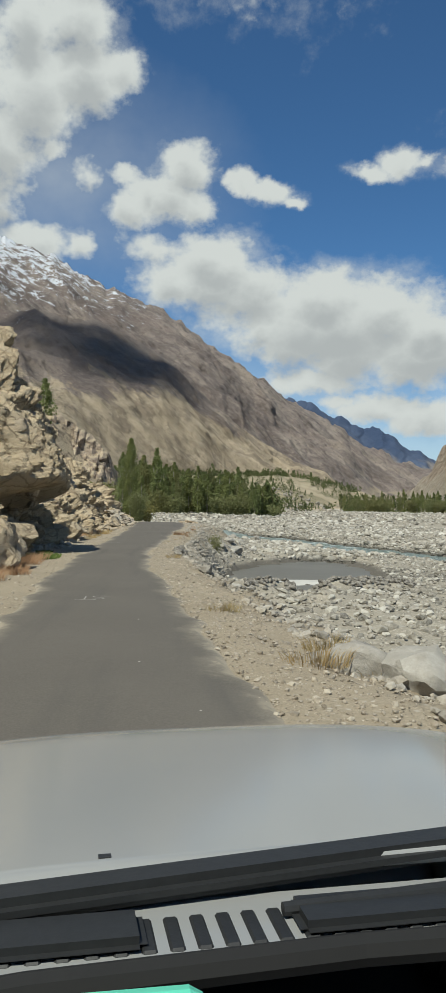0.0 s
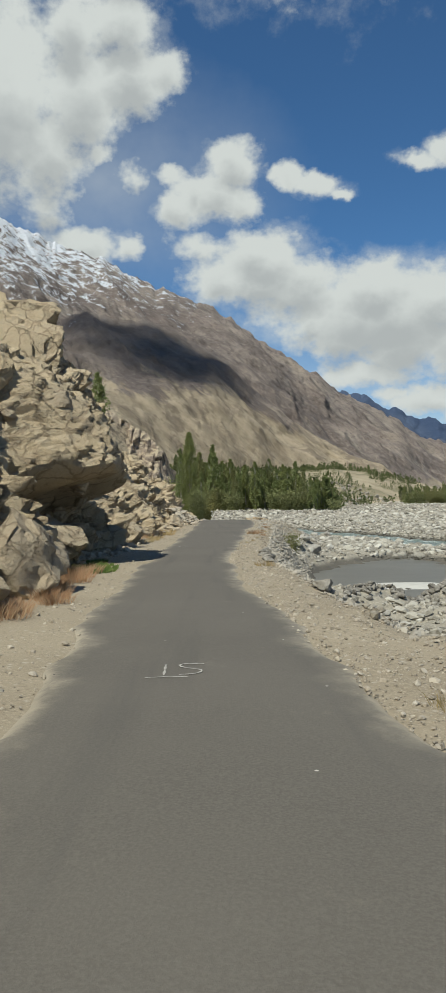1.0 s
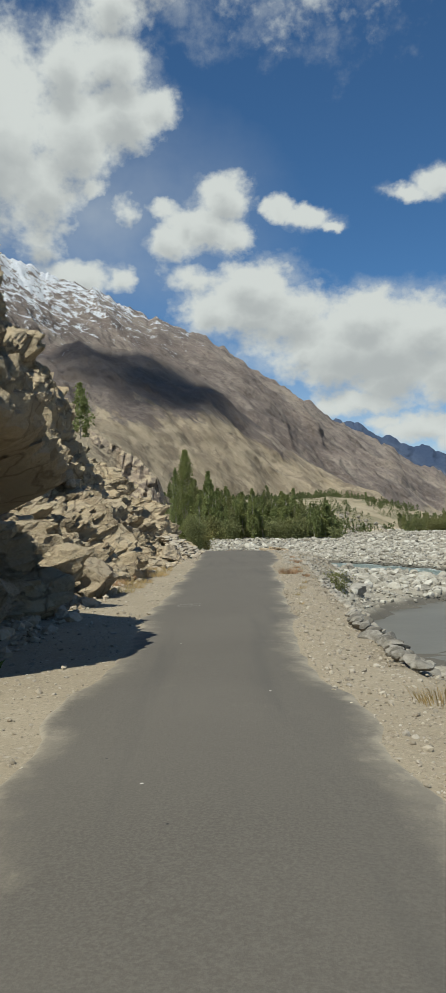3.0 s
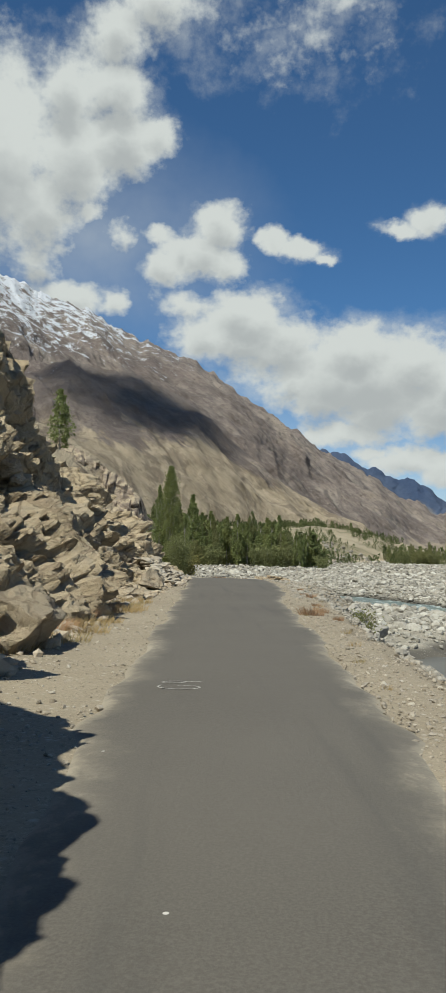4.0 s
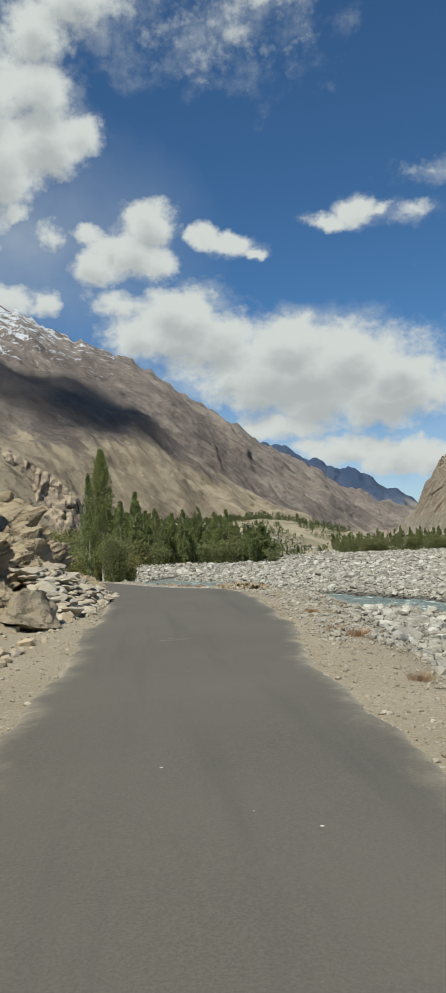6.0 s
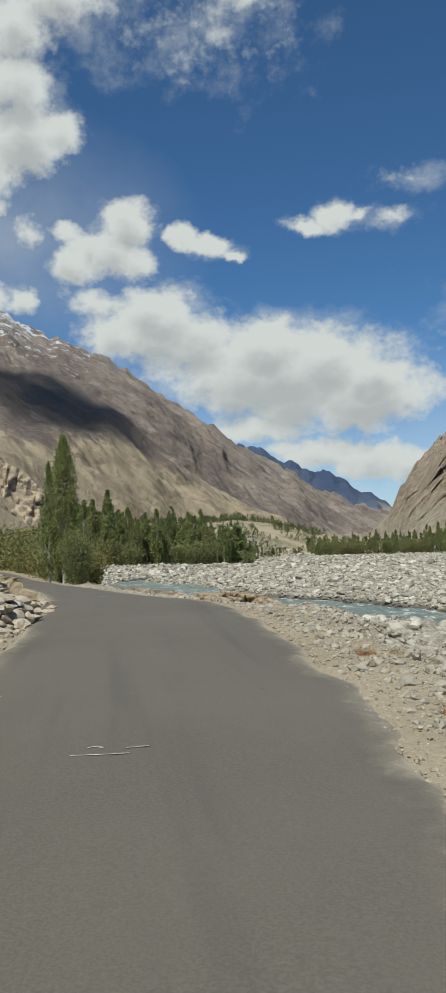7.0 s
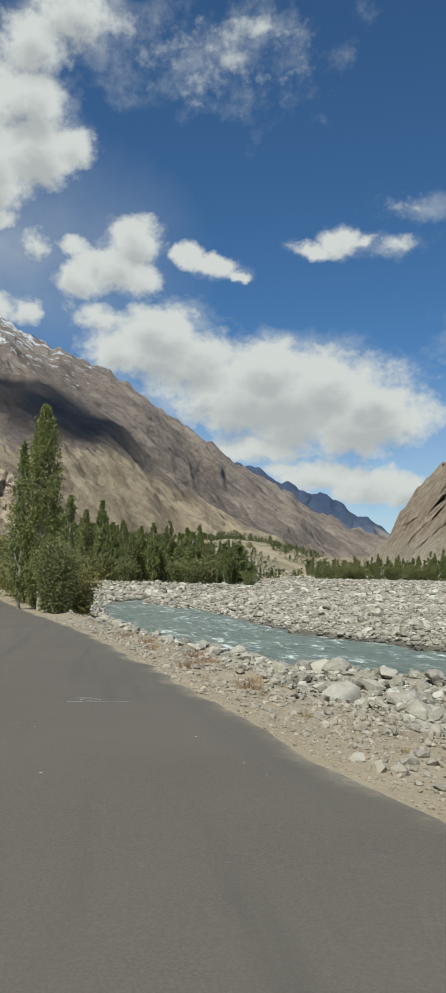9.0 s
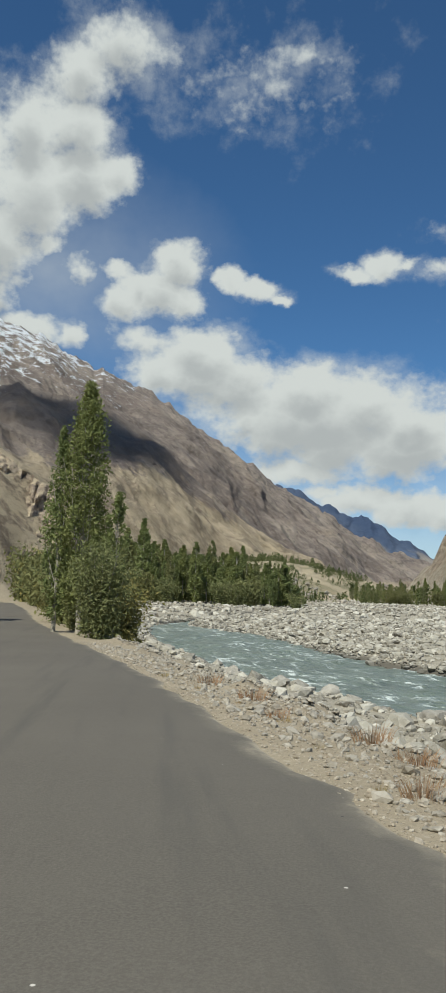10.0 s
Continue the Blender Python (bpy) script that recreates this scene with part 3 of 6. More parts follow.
def mat_leaf(name, tones):
    m = Mat(name, 0.75, spec=0.25)
    c = m.ramp(m.island(), *[(i / (len(tones) - 1), t) for i, t in enumerate(tones)])
    c = m.mix(m.span(m.single(), 0.0, 1.0, 0.0, 0.4), c, (tones[1][0] * 1.15, tones[1][1] * 0.95, tones[1][2] * 0.8))
    m.color(c)
    thin = m.nt.nodes.new("ShaderNodeBsdfTranslucent")
    m.link(c, thin.inputs[0])
    both = m.node("ShaderNodeMixShader", Fac=0.36)
    out = m.nt.nodes["Material Output"]
    m.link(m.b.outputs[0], both.inputs[1]), m.link(thin.outputs[0], both.inputs[2]), m.link(both.outputs[0], out.inputs[0])
    return m.m


def mat_plain(name, c, rough=0.8, metal=0.0, spec=0.4, grain=20, amount=0.25, depth=0.0):
    m = Mat(name, rough, metal, spec)
    m.color(m.mix(m.span(m.noise(grain, 5), 0.35, 0.7, 0, amount), c, tuple(v * 0.55 for v in c)))
    if depth:
        m.bump(m.noise(grain, 5), depth, 0.6)
    return m.m


GROUND, ASPHALT, CLIFF = mat_ground(), mat_asphalt(), mat_cliff()
BOULDER = mat_cliff("tan_boulder_rock", (0.48, 0.39, 0.275), (0.29, 0.228, 0.15), (0.37, 0.325, 0.255))
COBBLE = mat_stone("river_cobbles", [(0.11, 0.10, 0.080), (0.24, 0.222, 0.18), (0.36, 0.335, 0.278), (0.16, 0.142, 0.108), (0.50, 0.475, 0.41), (0.28, 0.252, 0.20)], wet=True)
RUBBLE = mat_stone("brown_rubble", [(0.25, 0.20, 0.14), (0.35, 0.29, 0.21), (0.42, 0.36, 0.27), (0.30, 0.26, 0.205)], per="single")
PALE = mat_stone("pale_boulder", [(0.26, 0.243, 0.21), (0.34, 0.318, 0.275), (0.20, 0.183, 0.155)], per="single", wet=True)
TAN_RUBBLE = mat_stone("tan_rubble", [(0.27, 0.21, 0.14), (0.36, 0.285, 0.195), (0.32, 0.26, 0.185), (0.42, 0.34, 0.24)])
GRIT = mat_stone("road_grit", [(0.17, 0.14, 0.10), (0.33, 0.28, 0.21), (0.26, 0.215, 0.155), (0.44, 0.385, 0.30), (0.22, 0.185, 0.14)])
BANK = mat_stone("grey_brown_bank_stones", [(0.19, 0.165, 0.125), (0.28, 0.245, 0.19), (0.36, 0.325, 0.265), (0.22, 0.20, 0.165), (0.31, 0.285, 0.24)])
MOUNTAIN, SHOULDER, HAZED_ROCK, RIGHTROCK = mat_mountain(), mat_mountain("brown_and_tan_shoulder_rock", 330), mat_hazy_ridge(), mat_right_rock()
WATER_M, POOL_M = mat_water(), mat_water("still_silty_water", (0.105, 0.098, 0.08), foam=False)
POPLAR = mat_leaf("poplar_leaves", [(0.13, 0.16, 0.055), (0.19, 0.225, 0.085), (0.265, 0.295, 0.12)])
WILLOW = mat_leaf("willow_leaves", [(0.13, 0.15, 0.06), (0.185, 0.20, 0.085), (0.25, 0.26, 0.12)])
HEDGE = mat_leaf("dark_hedge_leaves", [(0.075, 0.098, 0.036), (0.11, 0.135, 0.052), (0.16, 0.175, 0.075)])
AUTUMN = mat_leaf("yellowing_leaves", [(0.16, 0.16, 0.05), (0.21, 0.195, 0.07), (0.25, 0.21, 0.075)])
DRY = mat_leaf("dry_reddish_stems", [(0.26, 0.155, 0.09), (0.36, 0.235, 0.14), (0.42, 0.32, 0.20)])
STRAW = mat_leaf("straw_grass", [(0.30, 0.23, 0.11), (0.38, 0.30, 0.16), (0.22, 0.20, 0.09)])
WEED = mat_leaf("green_weed", [(0.06, 0.10, 0.02), (0.10, 0.15, 0.035), (0.16, 0.20, 0.06)])
BARK = mat_plain("pale_bark", (0.36, 0.33, 0.27), 0.9, grain=9, amount=0.7, depth=0.02)


# ---- building helpers ----
def mesh_of(name, verts, faces, material, smooth_shade=False):
    me = bpy.data.meshes.new(name)
    verts = np.asarray(verts, np.float32)
    if isinstance(faces, np.ndarray):
        n, k = faces.shape
        me.vertices.add(len(verts))
        me.vertices.foreach_set("co", verts.ravel())
        me.loops.add(n * k)
        me.loops.foreach_set("vertex_index", faces.ravel().astype(np.int32))
        me.polygons.add(n)
        me.polygons.foreach_set("loop_start", np.arange(0, n * k, k, dtype=np.int32))
        me.polygons.foreach_set("loop_total", np.full(n, k, np.int32))
    else:
        me.from_pydata([tuple(map(float, v)) for v in verts], [], faces)
    me.update(calc_edges=True)
    me.validate()
    me.polygons.foreach_set("use_smooth", np.full(len(me.polygons), smooth_shade))
    if material:
        me.materials.append(material)
    return me


def grid_faces(nu, nv):
    i = np.arange((nu - 1) * (nv - 1))
    a = (i // (nv - 1)) * nv + i % (nv - 1)
    return np.stack([a, a + nv, a + nv + 1, a + 1], 1)


def part(name, bm, material, parent, label=""):
    """Links a bmesh as one mesh under a thing or a part."""
    me = bpy.data.meshes.new(name)
    bm.to_mesh(me)
    bm.free()
    me.materials.append(material)
    ob = new(name, me)
    ob.parent = parent
    return tagged(ob, label)


def piece(name, me, parent=None, label=""):
    ob = new(name, me)
    ob.parent = parent
    return tagged(ob, label)


def structure(name, me, label, category):
    return tagged(new(name, me), label, category, kind="structure")


def spread(a, b, fine_a, fine_b, step, grow):
    """Coordinates from a to b, step apart between fine_a and fine_b and growing outside."""
    out = list(np.arange(fine_a, fine_b, step))
    s, v = step, fine_b
    while v < b:
        out.append(v)
        s *= grow
        v += s
    out.append(b)
    s, v = step, fine_a - step
    while v > a:
        out.insert(0, v)
        s *= grow
        v -= s
    out.insert(0, a)
    return np.array(out)


# ---- ground ----
def build_ground():
    ys = spread(-400, 4800, -8, 150, 0.45, 1.035)
    us = spread(-2600, 2600, -9, 26, 0.4, 1.06)
    Y, U = np.meshgrid(ys, us, indexing="ij")
    mid = (road_l(np.minimum(Y, 230)) + road_r(np.minimum(Y, 230))) / 2
    X = U + mid * smooth(520, 180, Y)
    x, y = X.ravel(), Y.ravel()
    z = ground_z(x, y)
    me = mesh_of("ground", np.stack([x, y, z], 1), grid_faces(len(ys), len(us)), GROUND, True)
    structure("ground", me, "dry sandy verge, gravel riverbed and stony slopes of the valley", "ground")


def build_road():
    ys = np.arange(-30, 215, 0.5)
    ws = np.array([0.0, 0.04, 0.12, 0.25, 0.4, 0.6, 0.75, 0.88, 0.96, 1.0])
    Y, W = np.meshgrid(ys, ws, indexing="ij")
    y, w = Y.ravel(), W.ravel()
    ragged = 0.16 * vnoise(np.stack([y * 0.9, w * 0 + 3, w * 0], 1), 51) + 0.06 * vnoise(np.stack([y * 3.1, w * 0, w * 0], 1), 52)
    l, r = road_l(y) - 0.25 - ragged, road_r(y) + 0.25 + ragged
    x = l + (r - l) * w
    z = road_z(y) + 0.012 + 0.05 * np.sin(np.pi * w) - 0.05 * ((w == 0) | (w == 1))
    me = mesh_of("road", np.stack([x, y, z], 1), grid_faces(len(ys), len(ws))[:, ::-1].copy(), ASPHALT, True)
    a = me.attributes.new("edge", "FLOAT", "POINT")
    a.data.foreach_set("value", np.minimum(w, 1 - w) * (r - l))
    structure("road", me, "narrow worn grey asphalt road with dusty broken edges", "road")


def build_water():
    ys = np.concatenate([np.arange(-90, 84, 1.5), np.arange(84, 210, 0.35), np.arange(210, 600, 1.5)])
    ws = np.linspace(0, 1, 64)
    Y, W = np.meshgrid(ys, ws, indexing="ij")
    y, w = Y.ravel(), W.ravel()
    x = (river_n(y) - 2.5) + (river_f(y) - river_n(y) + 5) * w
    p = np.stack([x, y, y * 0], 1)
    z = WATER + rise(y) + 0.13 * fbm(p * (0.55, 0.9, 1), 4, 8, 0.55)
    me = mesh_of("river", np.stack([x, y, z], 1), grid_faces(len(ys), len(ws))[:, ::-1].copy(), WATER_M, True)
    structure("river", me, "fast pale teal glacial river with white ripples", "water")
    rs, an = np.linspace(0, 1.3, 14), np.linspace(0, 2 * np.pi, 49)
    R, A = np.meshgrid(rs, an, indexing="ij")
    v = (R * 18.5 * np.sin(A)).ravel()
    u = (R * 6.3 * np.cos(A)).ravel()
    me = mesh_of("pool", np.stack([4.0 + u + v * 0.09, 64.5 + v, np.full(len(u), WATER + 0.02)], 1), grid_faces(len(rs), len(an)), POOL_M, True)
    structure("pool", me, "still grey silty pool beside the riverbed", "water")


def billow(p, octaves, seed, gain=0.5):
    """Rounded lumps with deep creases between them."""
    out, amp, q = 0, 1.0, p.copy()
    for o in range(octaves):
        out = out + amp * (np.abs(vnoise(q, seed + o * 5)) * 2.4 - 0.75)
        amp *= gain
        q = q * 2.1 + 7.7
    return out


def cliff_jut(y, v):
    """The overhang above the road's bend: how far it juts and how deep the hollow under it is."""
    jut = np.exp(-(((y - 36.2) / 4.1) ** 6)) * smooth(0.20, 0.34, v) * smooth(0.95, 0.46, v) * (2.7 + 0.8 * np.exp(-(((y - 34.6) / 1.6) ** 2)))
    notch = np.exp(-(((y - 36.6) / 4.6) ** 4)) * smooth(0.34, 0.14, v) * 1.7
    return jut, notch


def build_cliff():
    ys = np.arange(-14, 97, 0.13)
    vs = np.concatenate([np.linspace(-0.06, 1, 104), np.linspace(1.02, 2.2, 34)])
    Y, V = np.meshgrid(ys, vs, indexing="ij")
    y, v = Y.ravel(), V.ravel()
    face, back = np.clip(v, -0.1, 1), np.clip(v - 1, 0, None)
    h = cliff_h(y) + 0.7 * vnoise(np.stack([y * 0.32, y * 0, y * 0], 1), 4) + 0.35 * vnoise(np.stack([y * 0.9, y * 0, y * 0], 1), 14)
    h = np.maximum(h, -1.2)
    lean = cliff_lean(y)
    jut, notch = cliff_jut(y, v)
    x = cliff_x(y) + 0.2 - lean * np.clip(face, 0, 1) ** (1.2 - 0.3 * smooth(53, 61, y)) - back * 22 + jut - notch
    z = road_z(y) + h * face + back * 9.0
    p = np.stack([x, y, z], 1)
    warp = p + 0.9 * np.stack([fbm(p * 0.3, 3, 101), fbm(p * 0.3, 3, 102), fbm(p * 0.3, 3, 103)], 1)
    q = warp @ np.array([[1, 0, 0], [0, 0.98, 0.2], [0, -0.2, 0.98]]).T
    calm = 1 - (0.5 + 0.38 * smooth(0.8, 0.6, v)) * np.exp(-(((y - 36.4) / 5.2) ** 4)) * smooth(0.12, 0.25, v)
    lumps = 0.95 * calm * billow(q * (0.2, 0.2, 0.22), 2, 131, 0.45) + 0.27 * calm * billow(q * (0.75, 0.75, 0.85), 4, 141, 0.5)
    b1, k1 = blocks(q * (0.6, 0.6, 0.66), 5)
    b2, k2 = blocks(q * (1.6, 1.6, 1.8), 15)
    b3, k3 = blocks(p * (2.9, 2.9, 3.2), 25)
    hollow = smooth(0.25, 0.6, fbm(q * (0.5, 0.5, 0.55), 4, 171))
    size = np.clip(h / 4.5, 0.14, 1.0) * smooth(-0.08, 0.08, v)
    out = size * (lumps + calm * (0.34 * b1 - 0.34 * (1 - k1)) + 0.17 * b2 - 0.15 * (1 - k2) - 1.05 * calm * hollow - 0.6 * calm * smooth(0.28, 0.55, fbm(q * 1.1, 3, 181))) + size * (0.06 * b3 - 0.06 * (1 - k3)) + 0.05 * fbm(p * 4, 3, 33)
    x = x + out * 0.85
    z = z + out * 0.38 * smooth(0, 0.2, v)
    y = y - out * 0.10
    me = mesh_of("cliff", np.stack([x, y, z], 1), grid_faces(len(ys), len(vs)), CLIFF, True)
    me.set_sharp_from_angle(angle=radians(28))
    structure("cliff", me, "broken tan rock cliff overhanging the roadside", "cliff")


def polar(az, el, dist):
    a, e = np.radians(az), np.radians(el)
    return np.stack([-6 + dist * np.sin(a), 30 + dist * np.cos(a), 1.6 + dist * np.tan(e)], -1)


def build_mountain(name, ridge, dist_r, dist_b, foot, material, label, nu, nv, rough, seed, gully=1.0, power=1.1, jag=0.12, skew=1.2, rugged=0.26, wide=0.005):
    """A slope between a foot line and a ridge line of azimuth and elevation."""
    k = np.array(ridge, float).reshape(-1, 2)
    g = np.array(foot, float).reshape(-1, 2)
    a0, a1 = max(k[0, 0], -25), min(k[-1, 0], 25)
    az = np.concatenate([np.linspace(k[0, 0], a0, 30)[:-1] if k[0, 0] < a0 else [], np.linspace(a0, a1, nu), np.linspace(a1, k[-1, 0], 30)[1:] if k[-1, 0] > a1 else []])
    nu = len(az)
    A, V = np.meshgrid(az, np.concatenate([np.linspace(0, 1, nv), [1.06, 1.2]]), indexing="ij")
    a, v = A.ravel(), V.ravel()
    line = np.stack([az * 1.3, az * 0, az * 0], 1)
    el_r = np.interp(a, k[:, 0], k[:, 1])
    teeth = np.repeat(jag * 1.2 * fbm(line, 3, seed + 1, 0.6), nv + 2)
    dr = np.interp(a, *dist_r)
    db = np.interp(a, *dist_b)
    R = polar(a, el_r, dr)
    B = polar(a, np.interp(a, g[:, 0], g[:, 1]), db)
    t = np.clip(v, 0, 1)[:, None]
    p = B + (R - B) * t
    p[:, 2] = B[:, 2] + (R[:, 2] - B[:, 2]) * t[:, 0] ** power + teeth * t[:, 0] ** 14 * dr / 57.3
    over = np.clip(v - 1, 0, 1)
    p[:, 1] += over * 1500
    p[:, 2] -= over * 900
    # ribs and gullies that run down the slope
    s = np.stack([a * 0.26 + t[:, 0] * skew, t[:, 0] * 1.3, a * 0], 1)
    w = s + 0.25 * np.stack([fbm(s * 2, 3, seed + 5), fbm(s * 2, 3, seed + 6), a * 0], 1)
    rib = fbm(w * (1.0, 0.4, 1), 5, seed + 9, 0.46, ridged=True)
    crag = fbm(p * 0.013, 5, seed + 12, 0.5)
    fade = np.sin(np.pi * np.clip(t[:, 0] * 0.97, 0, 1)) ** 0.6
    n = np.stack([0.35 + 0 * a, -0.75 + 0 * a, 0.5 + 0 * a], 1)
    # ridges that fall slantwise across the face
    c, d = math.cos(radians(48)), math.sin(radians(48))
    along, across = p[:, 0] * d - p[:, 2] * c, p[:, 0] * c + p[:, 2] * d
    g = np.stack([across * wide, along * wide * 0.24, a * 0 + seed], 1)
    g = g + 0.3 * np.stack([fbm(g * 1.5, 3, seed + 31), a * 0, a * 0], 1)
    slant = fbm(g, 6, seed + 33, 0.43, ridged=True)
    p = p + n * (rough * (gully * (rib * 0.3 + slant * 0.9) + rugged * crag) * fade)[:, None]
    me = mesh_of(name, p, grid_faces(nu, nv + 2)[:, ::-1].copy(), material, True)
    me.set_sharp_from_angle(angle=radians(50))
    structure(name, me, label, "mountain")


build_ground()
build_road()
build_water()
build_cliff()
CREST = [-60, 12, -40, 13, -28, 12.0, -22, 12.3, -18, 12.8, -15.5, 13.6, -13.6, 13.6, -11.4, 13.3, -9.4, 12.4, -7.6, 11.3, -6.0, 10.2, -4, 8.2, -1, 5.9, 2, 4.0, 4.5, 2.6, 6, 1.4]
CREST_D, FOOT_D = ([-60, -10, 6], [1500, 1700, 1850]), ([-60, -14, -8, -2, 6], [640, 800, 1000, 1250, 1500])
FOOT = [-60, 2.0, -8, 2.2, -4, 2.7, -1, 2.4, 3, 1.8, 6, 0.8]
build_mountain("mountain_main", [-60, 20, -40, 22, -30, 21, -21.6, 19.2, -19, 18.4, -16.4, 17.5, -13.8, 16.9, -10.9, 15.5, -10.2, 15.5, -8.4, 14.4, -7.1, 14.0, -4.8, 12.9, -3, 11.6, 0.5, 9.5, 1.8, 8.4, 3.8, 7.4, 6, 6.1, 7.8, 4.9, 9.6, 3.9, 11.5, 3.0, 13, 2.4],
               ([-40, 0, 13], [2300, 2700, 3300]), ([-40, -8, 0, 13], [900, 1200, 1500, 2400]), [-60, 2.0, -8, 1.5, -4.7, 2.0, -1, 2.0, 3, 1.6, 7, 0.7, 13, -0.1], MOUNTAIN,
               "steep brown rock mountain with a snowy crest", 700, 230, 58, 3, skew=2.2, jag=0.2)
build_mountain("mountain_shoulder", CREST, CREST_D, FOOT_D, FOOT, SHOULDER,
               "brown rock shoulder in front of the snowy mountain", 560, 200, 46, 23, skew=2.4, jag=0.10)
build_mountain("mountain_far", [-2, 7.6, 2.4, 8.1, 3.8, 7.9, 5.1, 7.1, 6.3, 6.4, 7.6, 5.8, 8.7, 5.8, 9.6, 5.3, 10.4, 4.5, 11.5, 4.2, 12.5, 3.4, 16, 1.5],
               ([-2, 16], [3900, 4300]), ([-2, 16], [3300, 3700]), [-2, 0.5, 16, 0.3], HAZED_ROCK, "distant mountain ridge coloured blue-grey for haze and shade", 200, 70, 60, 40, jag=0.16)
build_mountain("mountain_right", [9.8, 0.2, 10.8, 0.9, 11.7, 1.9, 12.5, 3.0, 13.2, 4.4, 13.9, 5.6, 15.6, 7.5, 17.7, 9.5, 24, 13, 34, 17, 55, 18],
               ([9.8, 13, 55], [1480, 1500, 1100]), ([9.8, 12, 14, 20, 55], [1400, 1250, 1050, 850, 420]), [9.8, -0.2, 14, 0.8, 20, 1.0, 55, 0.5], RIGHTROCK, "tan rocky mountain spur across the river", 380, 200, 30, 70, skew=-0.8, jag=0.22, gully=0.4, rugged=2.2, wide=0.012)


# ---- the cloud whose shade lies on the mountain ----
def slope_point(az, el):
    """Where the shoulder's slope is met at an azimuth and elevation."""
    k, g = np.array(CREST).reshape(-1, 2), np.array(FOOT).reshape(-1, 2)
    top = polar(az, np.interp(az, k[:, 0], k[:, 1]), np.interp(az, *CREST_D))
    low = polar(az, np.interp(az, g[:, 0], g[:, 1]), np.interp(az, *FOOT_D))
    t = np.linspace(0, 1, 80)[:, None]
    p = low + (top - low) * t
    p[:, 2] = low[2] + (top[2] - low[2]) * t[:, 0] ** 1.1
    e = np.degrees(np.arctan2(p[:, 2] - 1.6, np.hypot(p[:, 0] + 6, p[:, 1] - 30)))
    return Vector(p[int(np.argmin(np.abs(e - el)))])


def build_cloud():
    bm = bmesh.new()
    r = random.Random(4)
    for az in np.arange(-17, -3.6, 0.55):
        high = np.interp(az, [-17, -15.5, -11.4, -9.3, -6, -3.6], [12.2, 13.2, 13.0, 12.0, 9.6, 7.4])
        deep = np.interp(az, [-17, -14, -11, -9, -7, -5, -3.6], [1.2, 3.0, 4.3, 4.5, 4.0, 2.5, 0.7]) + r.uniform(-0.5, 0.5)
        for el in np.arange(high - deep, high, 0.42):
            c = slope_point(az + r.uniform(-0.2, 0.2), el) + SUN * 6500
            low_side = (high - el) / max(deep, 0.1)
            if r.random() < (0.4 if low_side > 0.7 else 0.2):
                continue
            rad = r.uniform(24, 36) * (1.0 - 0.35 * low_side)
            made = bmesh.ops.create_icosphere(bm, subdivisions=2, radius=rad, matrix=Matrix.Translation(c) @ Matrix.Diagonal((1.2, 1.2, 0.8, 1)))
            for v in made["verts"]:
                v.co += (v.co - c) * 0.4 * noise.noise(v.co * 0.03)
    me = bpy.data.meshes.new("cloud")
    bm.to_mesh(me)
    bm.free()
    vapour = Mat("thin_white_cloud", 1.0, spec=0.0)
    vapour.color(vapour.mix(vapour.noise(0.01, 4), (0.85, 0.85, 0.86), (0.78, 0.78, 0.80)))
    clear = vapour.nt.nodes.new("ShaderNodeBsdfTransparent")
    both = vapour.node("ShaderNodeMixShader", Fac=0.25)
    vapour.link(clear.outputs[0], both.inputs[1]), vapour.link(vapour.b.outputs[0], both.inputs[2])
    vapour.link(both.outputs[0], vapour.nt.nodes["Material Output"].inputs[0])
    me.materials.append(vapour.m)
    structure("cloud", me, "thin white cloud drifting above the mountain slope", "cloud")


build_cloud()


# ---- trees ----
def leaf_cloud(points, size, seed, stretch=1.0):
    """A small folded leaf clump at each point."""
    rng = np.random.default_rng(seed)
    n = len(points)
    d = rng.normal(size=(n, 3))
    d /= np.linalg.norm(d, axis=1)[:, None]
    e = np.cross(d, rng.normal(size=(n, 3)))
    e /= np.linalg.norm(e, axis=1)[:, None]
    f = np.cross(d, e)
    s = (size * rng.uniform(0.6, 1.3, n))[:, None]
    v = np.stack([points - e * s, points + d * s * 0.55 + f * s * 0.3, points + e * s * stretch, points - d * s * 0.55 + f * s * 0.3], 1).reshape(-1, 3)
    return v, np.arange(4 * n).reshape(-1, 4)


def tube(points, radii, sides=6):
    """A tapered limb along points."""
    pts = [Vector(p) for p in points]
    verts, faces = [], []
    for i, p in enumerate(pts):
        way = (pts[min(i + 1, len(pts) - 1)] - pts[max(i - 1, 0)]).normalized()
        u = way.orthogonal().normalized()
        w = way.cross(u)
        for k in range(sides):
            a = 2 * math.pi * k / sides
            verts.append(p + (u * math.cos(a) + w * math.sin(a)) * radii[i])
    for i in range(len(pts) - 1):
        for k in range(sides):
            faces.append((i * sides + k, i * sides + (k + 1) % sides, (i + 1) * sides + (k + 1) % sides, (i + 1) * sides + k))
    return verts, faces


def join(pieces):
    verts, faces, at = [], [], 0
    for v, f in pieces:
        verts += [tuple(q) for q in v]
        faces += [tuple(int(i) + at for i in g) for g in f]
        at += len(v)
    return verts, faces


